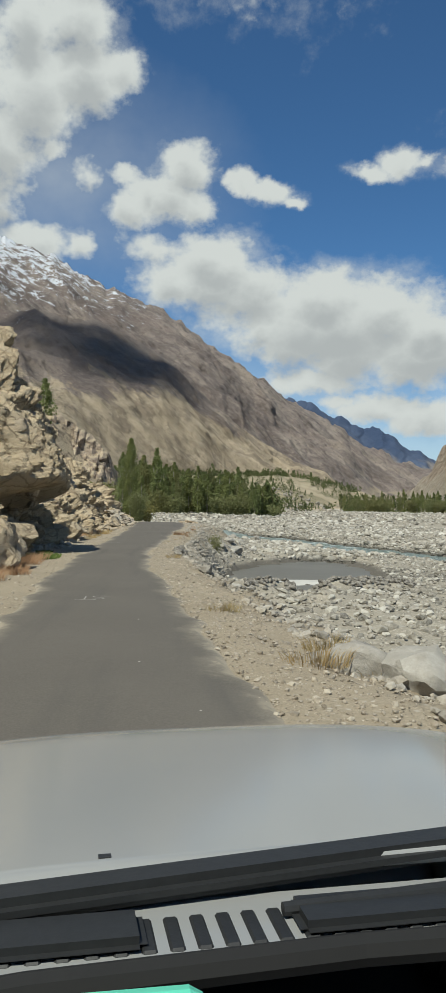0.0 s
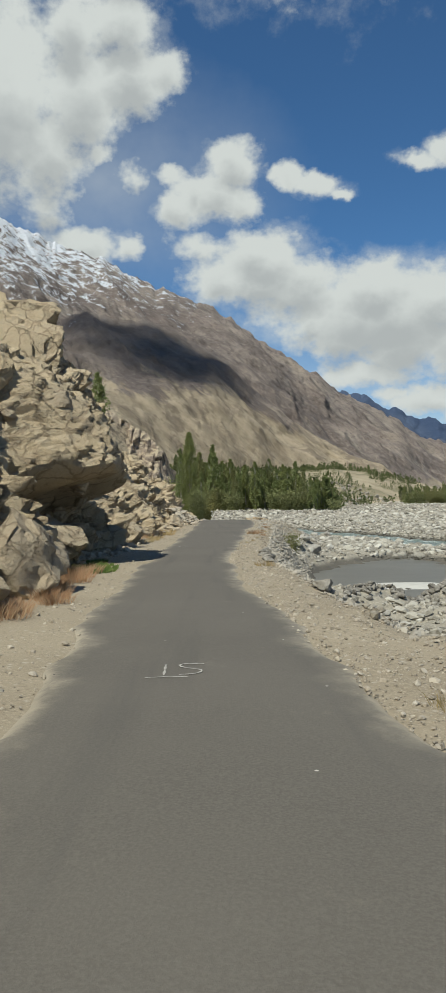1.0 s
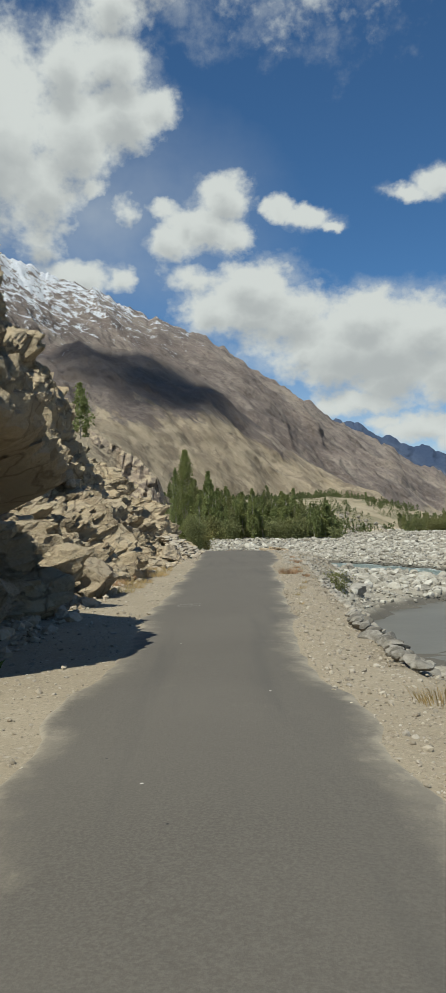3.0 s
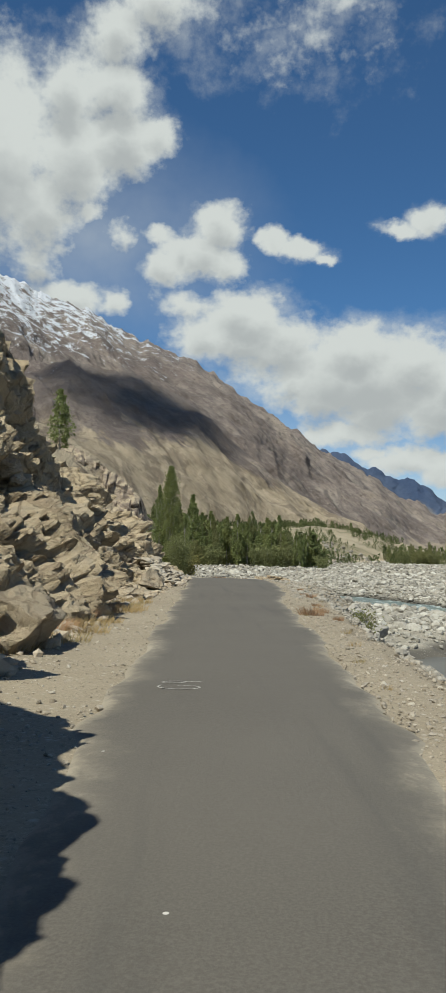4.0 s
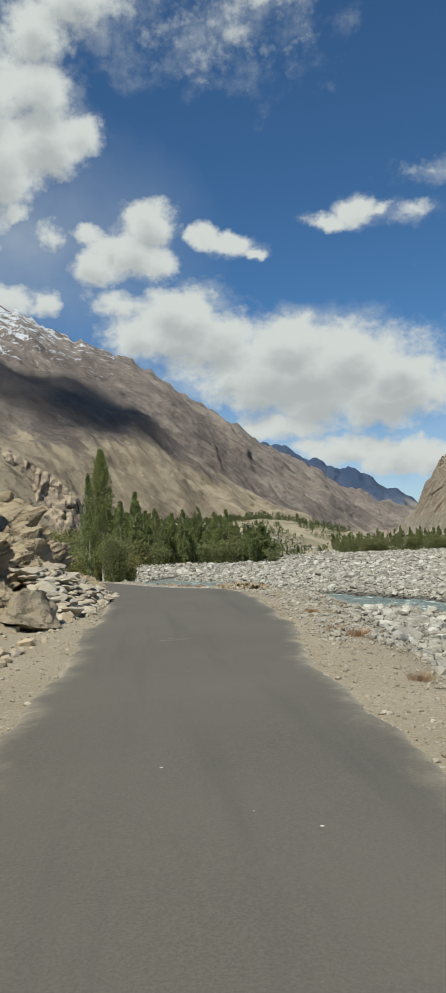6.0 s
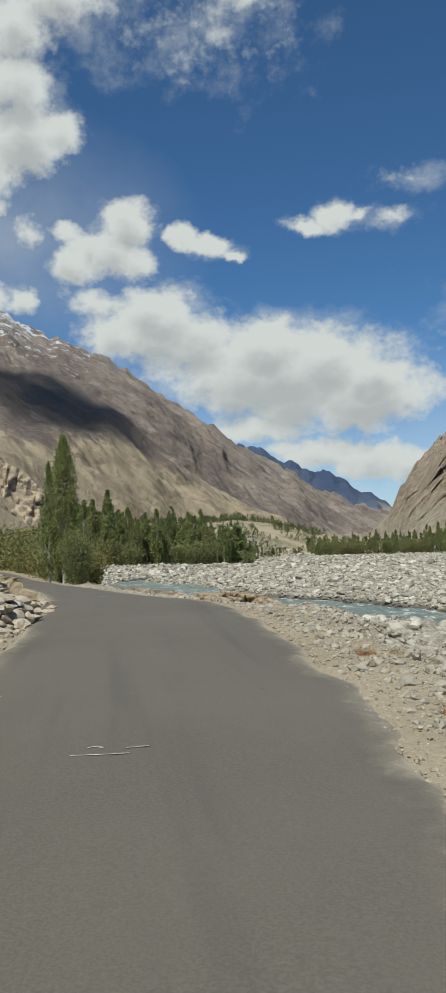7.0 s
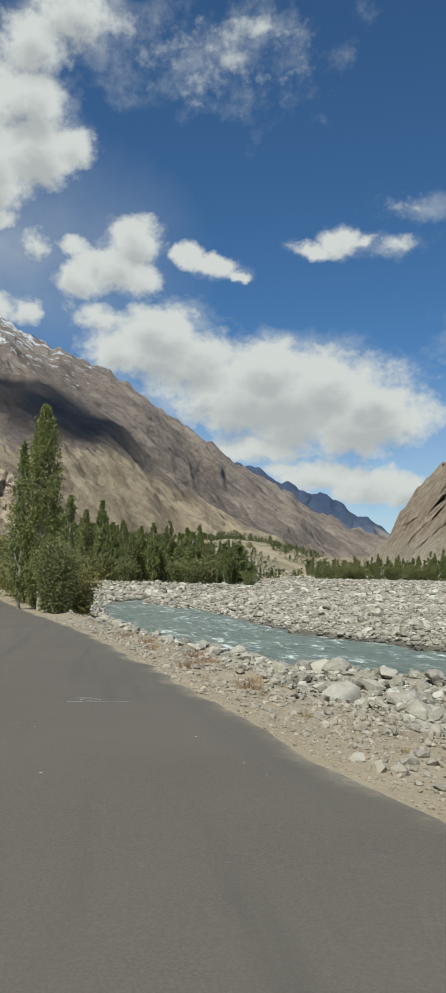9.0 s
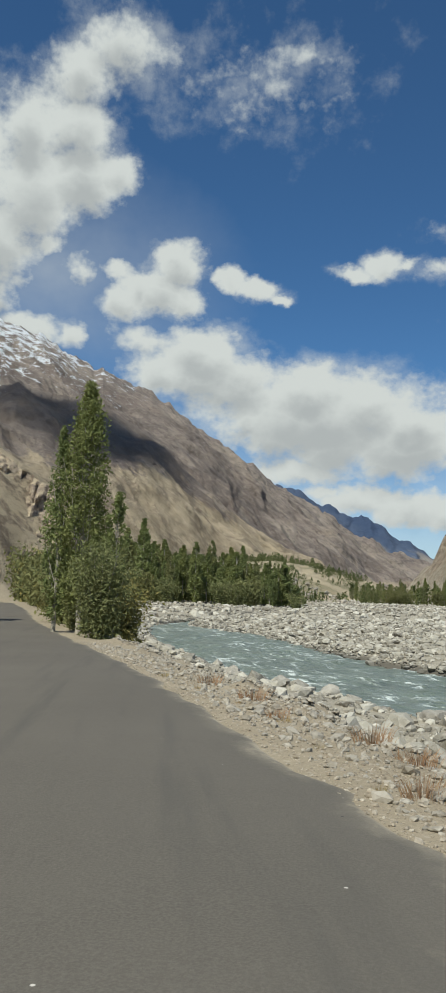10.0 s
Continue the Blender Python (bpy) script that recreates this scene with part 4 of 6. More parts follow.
def poplar_meshes(height, width, leaves, leaf, seed, bare=0.14, sides=6, limbs=14):
    rng = np.random.default_rng(seed)
    bend = rng.normal(0, 0.15, 2)
    zs = np.linspace(0, height * 0.96, 9)
    line = [(bend[0] * math.sin(z / height * 3), bend[1] * math.sin(z / height * 2.2), z) for z in zs]
    r0 = height * 0.011
    trunk = [tube(line, [r0 * (1 - 0.92 * z / height) + 0.005 for z in zs], sides)]
    pts = []
    for i in range(limbs):
        z0 = height * rng.uniform(bare, 0.85)
        a = rng.uniform(0, 6.283)
        ln = height * rng.uniform(0.10, 0.24) * (1.1 - z0 / height)
        lean = rng.uniform(0.22, 0.42)
        line = [(math.cos(a) * ln * lean * q, math.sin(a) * ln * lean * q, z0 + ln * q * (0.9 + 0.2 * q)) for q in np.linspace(0, 1.6, 5)]
        trunk.append(tube(line, [r0 * 0.35 * (1 - 0.2 * k) for k in range(5)], 4))
    clumps = max(int(leaves / 34), 8)
    f = rng.uniform(0, 1, clumps) ** 0.9
    zc = height * (bare + (1.0 - bare) * f)
    shape = np.interp(f, [0, 0.12, 0.35, 0.6, 0.8, 0.93, 1.0], [0.55, 0.85, 1.0, 0.86, 0.58, 0.28, 0.06])
    rc = width * 0.5 * (shape + 0.05) * rng.uniform(0.15, 1.0, clumps) ** 0.7
    ac = rng.uniform(0, 6.283, clumps)
    c = np.stack([np.cos(ac) * rc, np.sin(ac) * rc, zc], 1)
    n = leaves // clumps
    pts = (c[:, None, :] + rng.normal(size=(clumps, n, 3)) * np.array([0.085, 0.085, 0.20]) * width * (0.3 + 0.75 * shape[:, None, None]) * rng.uniform(0.5, 1.2, (clumps, 1, 1))).reshape(-1, 3)
    pts[:, 2] = np.clip(pts[:, 2], height * 0.05, height)
    return join(trunk), leaf_cloud(pts, leaf, seed + 1, 1.3)


def shrub_meshes(height, width, leaves, leaf, seed, stems=9):
    rng = np.random.default_rng(seed)
    wood, pts = [], []
    for i in range(stems):
        a, sp = rng.uniform(0, 6.283), rng.uniform(0.15, 0.5) * width
        h = height * rng.uniform(0.65, 1.0)
        line = [(math.cos(a) * sp * q ** 1.2, math.sin(a) * sp * q ** 1.2, h * q) for q in np.linspace(0, 1, 5)]
        wood.append(tube(line, [height * 0.012 * (1.1 - q) for q in np.linspace(0, 1, 5)], 4))
        m = leaves // stems
        q = rng.uniform(0.1, 1.02, m)
        base = np.stack([math.cos(a) * sp * q ** 1.2, math.sin(a) * sp * q ** 1.2, h * q], 1)
        pts.append(base + rng.normal(size=(m, 3)) * width * np.array([0.13, 0.13, 0.10]))
    pts = np.concatenate(pts)
    pts[:, 2] = np.clip(pts[:, 2], 0.03 * height, None)
    return join(wood), leaf_cloud(pts, leaf, seed + 1, 1.4)


def tree_thing(name, wood, leaves, leaf_mat, label, category, group=""):
    base = new(name)
    piece("trunk", mesh_of("trunk", *wood, BARK, True), base)
    piece("crown", mesh_of("crown", leaves[0], leaves[1], leaf_mat), base)
    return tagged(base, label, category, group)


def drop_z(x, y):
    return float(ground_z(np.array([float(x)]), np.array([float(y)]))[0])


def put_tree(ob, x, y, turn, scale, sink=0.1):
    z = drop_z(x, y)
    c = copy_thing(ob, pose(x, y, z - sink, 0, 0, turn))
    c.scale = (scale, scale, scale * random.uniform(0.9, 1.12))
    return c


def set_at(ob, x, y, turn=0.0, sink=0.1, z=None):
    ob.location = (x, y, (drop_z(x, y) if z is None else z) - sink)
    ob.rotation_euler = (0, 0, radians(turn))
    return ob


# tall poplar on the river bank with its lesser companion and shrubs
set_at(tree_thing("poplar_tree", *poplar_meshes(14.2, 2.7, 12000, 0.10, 11, 0.12, 8, 34), POPLAR, "tall green poplar with a pale trunk on the river bank", "tree"), -21.5, 137, 20)
set_at(tree_thing("poplar_tree", *poplar_meshes(11.8, 1.7, 5000, 0.10, 17, 0.10, 7, 24), POPLAR, "slightly shorter poplar crowding the tall one", "tree"), -23.0, 137.6, 80)
set_at(tree_thing("poplar_tree", *poplar_meshes(8.2, 1.5, 1700, 0.10, 12, 0.34, 6, 12), POPLAR, "young thin poplar beside the tall one", "tree"), -19.5, 136.2)
set_at(tree_thing("willow_shrub", *shrub_meshes(4.9, 3.3, 8500, 0.085, 13, 16), WILLOW, "dense green willow shrub at the foot of the poplar", "shrub", "bank shrubs"), -19.9, 134.4)
set_at(tree_thing("willow_shrub", *shrub_meshes(4.0, 3.2, 6500, 0.09, 14, 14), WILLOW, "bushy green willow at the road's outer edge", "shrub", "bank shrubs"), -22.0, 141.2)
bushes = [tree_thing("willow_shrub", *shrub_meshes(4.4, 4.6, 5200, 0.14, 21 + i, 14), (WILLOW, AUTUMN, WILLOW)[i], ("grey-green willow shrub beside the road", "yellowing willow shrub beside the road", "olive willow shrub beside the road")[i], "shrub", "bank shrubs") for i in range(3)]
rng = random.Random(5)
SPOTS = [(float(brink(y)) + d, y) for y, d in ((146, 1.2), (149, 2.4), (152, 1.0), (156, 2.8), (160, 1.2), (164, 2.6), (168, 1.4), (173, 3.0), (178, 1.6), (184, 3.0), (190, 1.8), (197, 3.2), (205, 2.0), (158, 5.5), (170, 6.0), (182, 7.0))]
for i, (x, y) in enumerate(SPOTS):
    if i < 3:
        set_at(bushes[i], x, y, rng.uniform(0, 360))
    else:
        put_tree(bushes[i % 3], x, y, rng.uniform(0, 360), rng.uniform(0.8, 1.4))

# taller bank trees where the road leaves
tall = [tree_thing("bank_tree", *shrub_meshes(8.5, 7.5, 2400, 0.32, 81 + i, 12), (WILLOW, AUTUMN)[i], ("leafy green tree beside the far road bend", "yellowing tree beside the far road bend")[i], "tree", "trees beside the far bend") for i in range(2)]
for i, (y, d) in enumerate(((196, 3.0), (206, 4.5), (214, 2.5), (224, 4.0), (234, 3.0), (246, 5.0), (258, 3.0), (212, 8.0), (230, 9.0), (250, 10.0))):
    if i < 2:
        set_at(tall[i], float(brink(y)) + d, y, i * 70)
    else:
        put_tree(tall[i % 2], float(brink(y)) + d, y, i * 70, rng.uniform(0.8, 1.15))

# poplar woods across the gravel
stock = [tree_thing("poplar_tree", *poplar_meshes(22, rng.uniform(3.8, 5.2), 2200, 0.42, 31 + i, 0.05, 5, 5), (POPLAR, POPLAR, WILLOW, POPLAR)[i], "slender dark green poplar in the riverside wood", "tree", "riverside poplars") for i in range(4)]
low = [tree_thing("broadleaf_tree", *shrub_meshes(11, 11, 1800, 0.52, 41 + i, 11), (WILLOW, WILLOW)[i], ("rounded green tree at the edge of the wood", "olive green tree at the edge of the wood")[i], "tree", "riverside broadleaf trees") for i in range(2)]
made = 0


def plant(kinds, x, y, scale):
    global made
    ob = kinds[made % len(kinds)]
    made += 1
    put_tree(ob, x, y, rng.uniform(0, 360), scale)


for i in range(215):
    x = rng.uniform(-116, 12)
    y = 415 + rng.uniform(0, 120) - 0.4 * x
    tall = 1.30 if x < -52 else (1.05 if x < -10 else 0.72)
    plant(stock, x, y, tall * rng.uniform(0.75, 1.15))
for i in range(20):
    x = rng.uniform(-112, 11)
    plant(low, x, 407 + rng.uniform(0, 16) - 0.4 * x, rng.uniform(0.6, 1.0))
for i in range(120):
    x = rng.uniform(80, 330)
    plant(stock, x, 690 + rng.uniform(0, 90) - 0.3 * (x - 95), rng.uniform(0.7, 1.15) * (0.7 + 0.4 * smooth(95, 220, x)))
for i in range(34):
    x = rng.uniform(77, 320)
    plant(low, x, 680 + rng.uniform(0, 12) - 0.3 * (x - 95), rng.uniform(0.7, 1.2))
for ob, (x, y) in zip(stock + low, [(-108, 470), (-80, 465), (-50, 455), (-20, 440), (-66, 436), (-8, 414)]):
    set_at(ob, x, y, 30)


def far_grove(name, spots, label, seed):
    """Distant small trees on the terraces, joined."""
    r = np.random.default_rng(seed)
    vs, fs, at = [], [], 0
    for x, y, h in spots:
        n = 46
        f = r.uniform(0.05, 1, n)
        a, q = r.uniform(0, 6.283, n), r.uniform(0.2, 1, n)
        w = h * (0.15 if r.uniform() < 0.35 else 0.5)
        pts = np.stack([np.cos(a) * q * w * (1.1 - f) * 1.3, np.sin(a) * q * w * (1.1 - f) * 1.3, f * h], 1)
        v, g = leaf_cloud(pts, h * 0.085, int(r.integers(1e6)), 1.3)
        vs.append(v + (x, y, drop_z(x, y)))
        fs.append(g + at)
        at += len(v)
    tagged(new(name, mesh_of(name, np.concatenate(vs), np.concatenate(fs), HEDGE)), label, "trees", kind="stuff")


spots = []
for i in range(64):
    a, d = radians(rng.uniform(-7, 8)), rng.uniform(560, 1080)
    cx, cy = -12 + d * math.sin(a), 92 + d * math.cos(a)
    long, tall, slew = rng.uniform(10, 40), rng.uniform(4, 8), rng.uniform(-0.4, 0.2)
    for j in range(int(long * 0.7)):
        u = rng.uniform(-long, long)
        spots.append((cx + u, cy + slew * u + rng.uniform(-3, 3), tall * rng.uniform(0.6, 1.3)))
far_grove("terrace_trees", spots, "small green trees in rows on the village terraces", 3)
spots = [(rng.uniform(80, 330), 700 + rng.uniform(0, 60), rng.uniform(8, 17)) for i in range(120)]
far_grove("far_bank_trees", [(x, y - 0.3 * (x - 95), h) for x, y, h in spots], "bushy green trees along the far bank", 4)
spots = [(rng.uniform(-116, 12), 425 + rng.uniform(0, 110), rng.uniform(9, 18)) for i in range(150)]
far_grove("valley_end_trees", [(rng.uniform(-6, 44), rng.uniform(650, 760), rng.uniform(4, 9)) for i in range(36)], "scattered green trees at the end of the gravel plain", 7)
far_grove("wood_undergrowth", [(x, y - 0.4 * x, h) for x, y, h in spots], "lower green trees filling the riverside wood", 6)

# crumbling bluff at the toe of the terraces
spots_bluff = np.array([(rng.uniform(-5, 70), rng.uniform(640, 740)) for i in range(700)])


# ---- stones ----
def ico(sub):
    bm = bmesh.new()
    bmesh.ops.create_icosphere(bm, subdivisions=sub, radius=1.0)
    v = np.array([q.co[:] for q in bm.verts])
    f = np.array([[q.index for q in g.verts] for g in bm.faces])
    bm.free()
    return v, f


ICO = {s: ico(s) for s in (1, 2, 3, 4)}


def rock_verts(sub, seed, cuts=9, rough=0.06, scale=(1, 1, 1)):
    """An angular stone: a ball cut by planes, then worn."""
    r = np.random.default_rng(seed)
    v = ICO[sub][0].copy()
    n = r.normal(size=(cuts, 3))
    n /= np.linalg.norm(n, axis=1)[:, None]
    d = r.uniform(0.45, 0.85, cuts)
    for k in range(cuts):
        s = v @ n[k]
        v -= np.clip(s - d[k], 0, None)[:, None] * n[k]
    v += rough * np.stack([vnoise(v * 2.2 + seed, 1 + k) for k in range(3)], 1)
    return v * np.array(scale)


def turned(v, r, tilt=0.5):
    a, b, c = r.uniform(0, 6.283), r.normal(0, tilt), r.normal(0, tilt)
    return v @ np.array(Euler((b, c, a)).to_matrix()).T


def scatter(name, spots, sizes, sub, material, label, category, seed, flat=0.6, sink=0.3, smooth_shade=False, cuts=7):
    """Many stones joined into one mesh of uncountable stuff."""
    r = np.random.default_rng(seed)
    kinds = [rock_verts(sub, seed * 50 + k, cuts, 0.08) for k in range(12)]
    f0 = ICO[sub][1]
    z = ground_z(spots[:, 0], spots[:, 1])
    vs, fs, n = [], [], len(kinds[0])
    for i, (x, y) in enumerate(spots):
        s = sizes[i]
        v = turned(kinds[int(r.integers(12))] * (s * r.uniform(0.7, 1.3), s * r.uniform(0.7, 1.2), s * flat * r.uniform(0.7, 1.3)), r, 0.25)
        vs.append(v + (x, y, z[i] + s * flat * (0.6 - sink)))
        fs.append(f0 + i * n)
    me = mesh_of(name, np.concatenate(vs), np.concatenate(fs), material, smooth_shade)
    return tagged(new(name, me), label, category, kind="stuff")


def boulder(name, x, y, size, seed, material, label, category="boulder", group="", sub=4, z=None, turn=0, sink=0.18, rough=0.10, cuts=12):
    v = rock_verts(sub, seed, cuts, rough)
    b, k = blocks(v * 1.6 + seed * 3.1, seed)
    v = v * (1 + (0.10 * b - 0.06 * (1 - k))[:, None]) + 0.03 * np.stack([vnoise(v * 6 + seed, 4 + q) for q in range(3)], 1)
    v = v * np.array(size) * 0.5
    v[:, 2] -= v[:, 2].min()
    me = mesh_of(name, v, ICO[sub][1], material, True)
    me.set_sharp_from_angle(angle=radians(34))
    ob = tagged(new(name, me), label, category, group)
    ob.location = (x, y, (drop_z(x, y) if z is None else z) - sink * size[2])
    ob.rotation_euler = (0, 0, radians(turn))
    return ob


def stones_between(n, seed, y0, y1, left, right, keep=None):
    r = np.random.default_rng(seed)
    y = r.uniform(y0, y1, n)
    a, b = left(y), right(y)
    x = a + (b - a) * r.uniform(0, 1, n)
    ok = keep(x, y) if keep else np.ones(n, bool)
    return np.stack([x[ok], y[ok]], 1)


def power(n, a, b, seed, k=2.2):
    u = np.random.default_rng(seed).uniform(0, 1, n)
    return (a ** (1 - k) + u * (b ** (1 - k) - a ** (1 - k))) ** (1 / (1 - k))


def dry(x, y):
    wet = np.minimum(x - river_n(y), river_f(y) - x)
    r = np.random.default_rng(len(x)).uniform(0, 1, len(x))
    low_lying = ground_z(x, y, False) - rise(y) < -1.5
    low_lying = low_lying & ((np.abs(y - bar_y(x)) > 0.9) | (x > 10.5))
    return low_lying & ((wet < 0.2) | ((wet < 2.2) & (r < 0.5)) | (r < 0.06)) & ((pool_at(x, y) > 1.0) | (r < 0.03))


spots = stones_between(27000, 1, 8, 135, lambda y: brink(y) + bank_w(y) * 0.55, lambda y: brink(y) + 34, dry)
scatter("river_cobbles", spots, power(len(spots), 0.06, 0.36, 2), 1, COBBLE, "pale grey river cobbles spread over the gravel bed", "cobbles", 3, 0.62)
spots = stones_between(20000, 4, 95, 260, lambda y: np.maximum(brink(y) + bank_w(y) * 0.5, river_n(y) - 14), lambda y: river_f(y) + 60, dry)
scatter("gravel_bar_stones", spots, power(len(spots), 0.18, 0.8, 5), 1, COBBLE, "grey and white stones heaped on the gravel bar", "cobbles", 6, 0.62)
spots = np.concatenate([stones_between(3200, 75, 88, 235, lambda y: river_f(y) - 1.6, lambda y: river_f(y) + 1.6),
                        stones_between(1500, 76, 96, 215, lambda y: river_n(y) - 1.2, lambda y: river_n(y) + 1.0)])
scatter("waterline_stones", spots, power(len(spots), 0.13, 0.45, 77, 2.3), 1, COBBLE, "dark wet stones along the river's edges", "stones", 78, 0.62)
spots = stones_between(7000, 79, 66, 128, lambda y: road_r(y) + 0.45, lambda y: brink(y) + 0.4 * bank_w(y))
scatter("verge_rubble", spots, power(len(spots), 0.025, 0.13, 80, 2.4), 1, BANK, "broken brown stones strewn over the outer verge", "rubble", 81, 0.65)
spots = stones_between(900, 71, 82, 116, lambda y: brink(y) + bank_w(y) * 0.9, lambda y: river_n(y) + 0.5, dry)
scatter("pale_bank_boulders", spots, power(len(spots), 0.2, 0.6, 72, 2.2), 2, COBBLE, "pale rounded boulders heaped between pool and river", "boulders", 73, 0.66, smooth_shade=False)
spots = stones_between(12000, 7, 250, 700, lambda y: -130 + 0 * y, lambda y: 110 + 0.12 * y, dry)
scatter("far_riverbed_stones", spots, power(len(spots), 0.4, 1.6, 8, 2.4), 1, COBBLE, "pale boulders strewn over the wide riverbed", "cobbles", 9, 0.6)
spots = stones_between(24000, 10, 6, 135, lambda y: brink(y) + 0.12 * bank_w(y), lambda y: brink(y) + bank_w(y) * 0.85)
scatter("bank_rubble", spots, power(len(spots), 0.035, 0.145, 11, 1.9), 1, BANK, "brown broken stones on the road embankment", "rubble", 12, 0.65)
spots = np.concatenate([stones_between(42000, 13, 4, 130, lambda y: road_r(y) + 0.1, lambda y: brink(y) + 1.2),
                        stones_between(12000, 14, 4, 110, lambda y: cliff_x(y) + 0.1, lambda y: road_l(y) - 0.1)])
scatter("roadside_grit", spots, power(len(spots), 0.009, 0.06, 15, 3.0), 1, GRIT, "loose small stones along the road edges", "gravel", 16, 0.7)
spots = stones_between(1500, 17, 6, 92, lambda y: cliff_x(y) - 0.8, lambda y: cliff_x(y) + 0.9)
scatter("cliff_foot_rubble", spots, power(len(spots), 0.05, 0.26, 18), 1, TAN_RUBBLE, "tan fallen rubble at the foot of the cliff", "rubble", 19, 0.7)

# fallen blocks beside the road, under the cliff
for x, y, size, seed, turn, label in (
    (-8.2, 25.0, (2.4, 3.0, 2.4), 201, 20, "large angular tan boulder standing under the cliff"),
    (-9.9, 23.6, (2.8, 3.4, 4.2), 202, 70, "tall leaning tan boulder behind the roadside blocks"),
    (-7.9, 21.4, (1.5, 1.7, 1.2), 203, 10, "low tan boulder at the edge of the verge"),
    (-9.9, 29.4, (2.4, 3.0, 1.7), 204, 40, "flat-topped tan block beneath the overhang"),
    (-9.9, 32.9, (2.8, 3.0, 2.0), 205, 0, "flat-topped tan block under the overhang's edge"),
    (-11.5, 39.4, (1.9, 2.3, 1.5), 211, 50, "shaded brown block beneath the overhang"),
    (-11.2, 40.2, (1.7, 2.2, 1.3), 212, 105, "shaded brown block beneath the overhang"),
    (-11.6, 43.0, (1.5, 1.8, 1.2), 213, 20, "cracked tan block at the end of the overhang"),
    (-10.9, 47.4, (1.9, 2.6, 1.5), 206, 15, "large cracked tan block beside the verge"),
    (-12.7, 51.6, (1.6, 1.8, 1.3), 207, -25, "cracked tan boulder jutting from the cliff foot"),
    (-12.2, 54.6, (1.1, 1.4, 0.9), 208, 60, "small tan boulder among dry shrubs"),
    (-12.3, 63.5, (1.4, 1.5, 0.9), 209, 33, "tan boulder at the foot of the low cliff"),
    (-12.6, 71.0, (2.0, 2.6, 1.3), 210, 12, "smooth pale tan boulder at the end of the cliff"),
):
    boulder("boulder", x, y, size, seed, BOULDER, label, group="boulders under the cliff", turn=turn)

# pale boulders on the river side
for i, (x, y, s, label) in enumerate((
    (1.25, 10.3, 0.95, "rounded grey boulder half buried in the bank"), (1.95, 9.4, 1.15, "grey boulder sunk in the sandy bank"), (2.6, 10.9, 0.9, "pale grey boulder low on the bank"),
    (-0.6, 24.4, 0.45, "pale angular stone on the bank"), (-1.7, 27.2, 0.5, "pale angular stone on the bank"),
    (-3.4, 123.8, 1.5, "large white boulder at the water's edge"), (-1.4, 120.4, 0.7, "small white boulder at the water's edge"), (0.3, 118.6, 1.2, "dark wet boulder at the water's edge"),
    (-4.6, 126.4, 1.1, "grey boulder lapped by the river"), (-8.1, 134.2, 1.3, "grey boulder lapped by the river"), (-6.2, 130.0, 1.0, "wet grey boulder in the shallows"),
    (-10.2, 138.0, 1.1, "wet grey boulder in the shallows"), (-13.0, 147.0, 1.3, "rounded boulder at the river bank"), (-15.4, 155.0, 1.0, "rounded boulder at the river bank"),
    (-19.0, 166.0, 1.2, "rounded boulder at the river bank"), (-2.0, 114.2, 1.0, "pale slab on the stony bank"), (-4.7, 115.0, 1.6, "large pale boulder on the stony bank"), (-7.1, 115.6, 0.8, "pale angular stone on the bank"),
    (-3.0, 71.2, 1.1, "pale block on the embankment"), (-1.8, 74.5, 1.2, "pale block on the embankment"), (-2.6, 78.0, 1.0, "pale block on the embankment"),
    (-0.6, 82.0, 0.8, "pale block at the river's edge"), (0.4, 90.0, 0.75, "pale block at the river's edge"), (-3.6, 97.0, 0.8, "pale block at the river's edge"), (-2.4, 104.0, 0.85, "pale block at the river's edge"),
)):
    boulder("river_boulder", x, y, (s * 1.25, s, s * 0.75), 300 + i, PALE, label, group="boulders by the river", sub=3, turn=i * 37, rough=0.05, cuts=8)


# ---- broken rock on the cliff face ----
def cliff_point(y, v):
    h = float(cliff_h(y))
    lean = float(cliff_lean(y))
    jut = float(cliff_jut(np.array([y]), np.array([v]))[0][0])
    return Vector((float(cliff_x(y)) + 0.1 - lean * v ** (1.2 - 0.3 * float(smooth(53, 61, y))) + jut, y, float(road_z(y)) + h * v))


BLOCKS = []
for k in range(10):
    v = rock_verts(3, 900 + k, 11, 0.07)
    b, c = blocks(v * 1.7 + k * 5.3, k)
    BLOCKS.append(mesh_of("rock", (v * (1 + (0.09 * b - 0.07 * (1 - c))[:, None])) * 0.5, ICO[3][1], BOULDER, True))
    BLOCKS[-1].set_sharp_from_angle(angle=radians(34))
r = random.Random(77)
cliff = bpy.data.objects["cliff"]
spread_v, spread_f = [], []
for i in range(480):
    y = r.uniform(8, 86)
    v = r.uniform(0, 1.02) ** 0.9
    at = cliff_point(y, v)
    size = min(0.4 + r.paretovariate(2.0) * 0.34, 1.9) * min(1.0, 0.3 + float(cliff_h(y)) / 6)
    size = min(size, 0.7 + 4.0 * v)
    at.x -= 0.46 * size + 0.2
    at.z -= 0.12 * size
    turn = Euler((r.gauss(0.35, 0.35), r.gauss(0, 0.35), r.uniform(0, 6.28)))
    shape = (size * r.uniform(0.8, 1.3), size * r.uniform(0.8, 1.5), size * r.uniform(0.7, 1.1))
    if i < 290:
        ob = new("rock", BLOCKS[i % 10])
        ob.parent = cliff
        ob.location, ob.rotation_euler, ob.scale = at, turn, shape
    else:
        q = rock_verts(2, 1000 + i % 40, 9, 0.08) * 0.36 * np.array(shape)
        spread_v.append(q @ np.array(turn.to_matrix()).T + np.array(at))
        spread_f.append(ICO[2][1] + len(spread_f) * len(q))
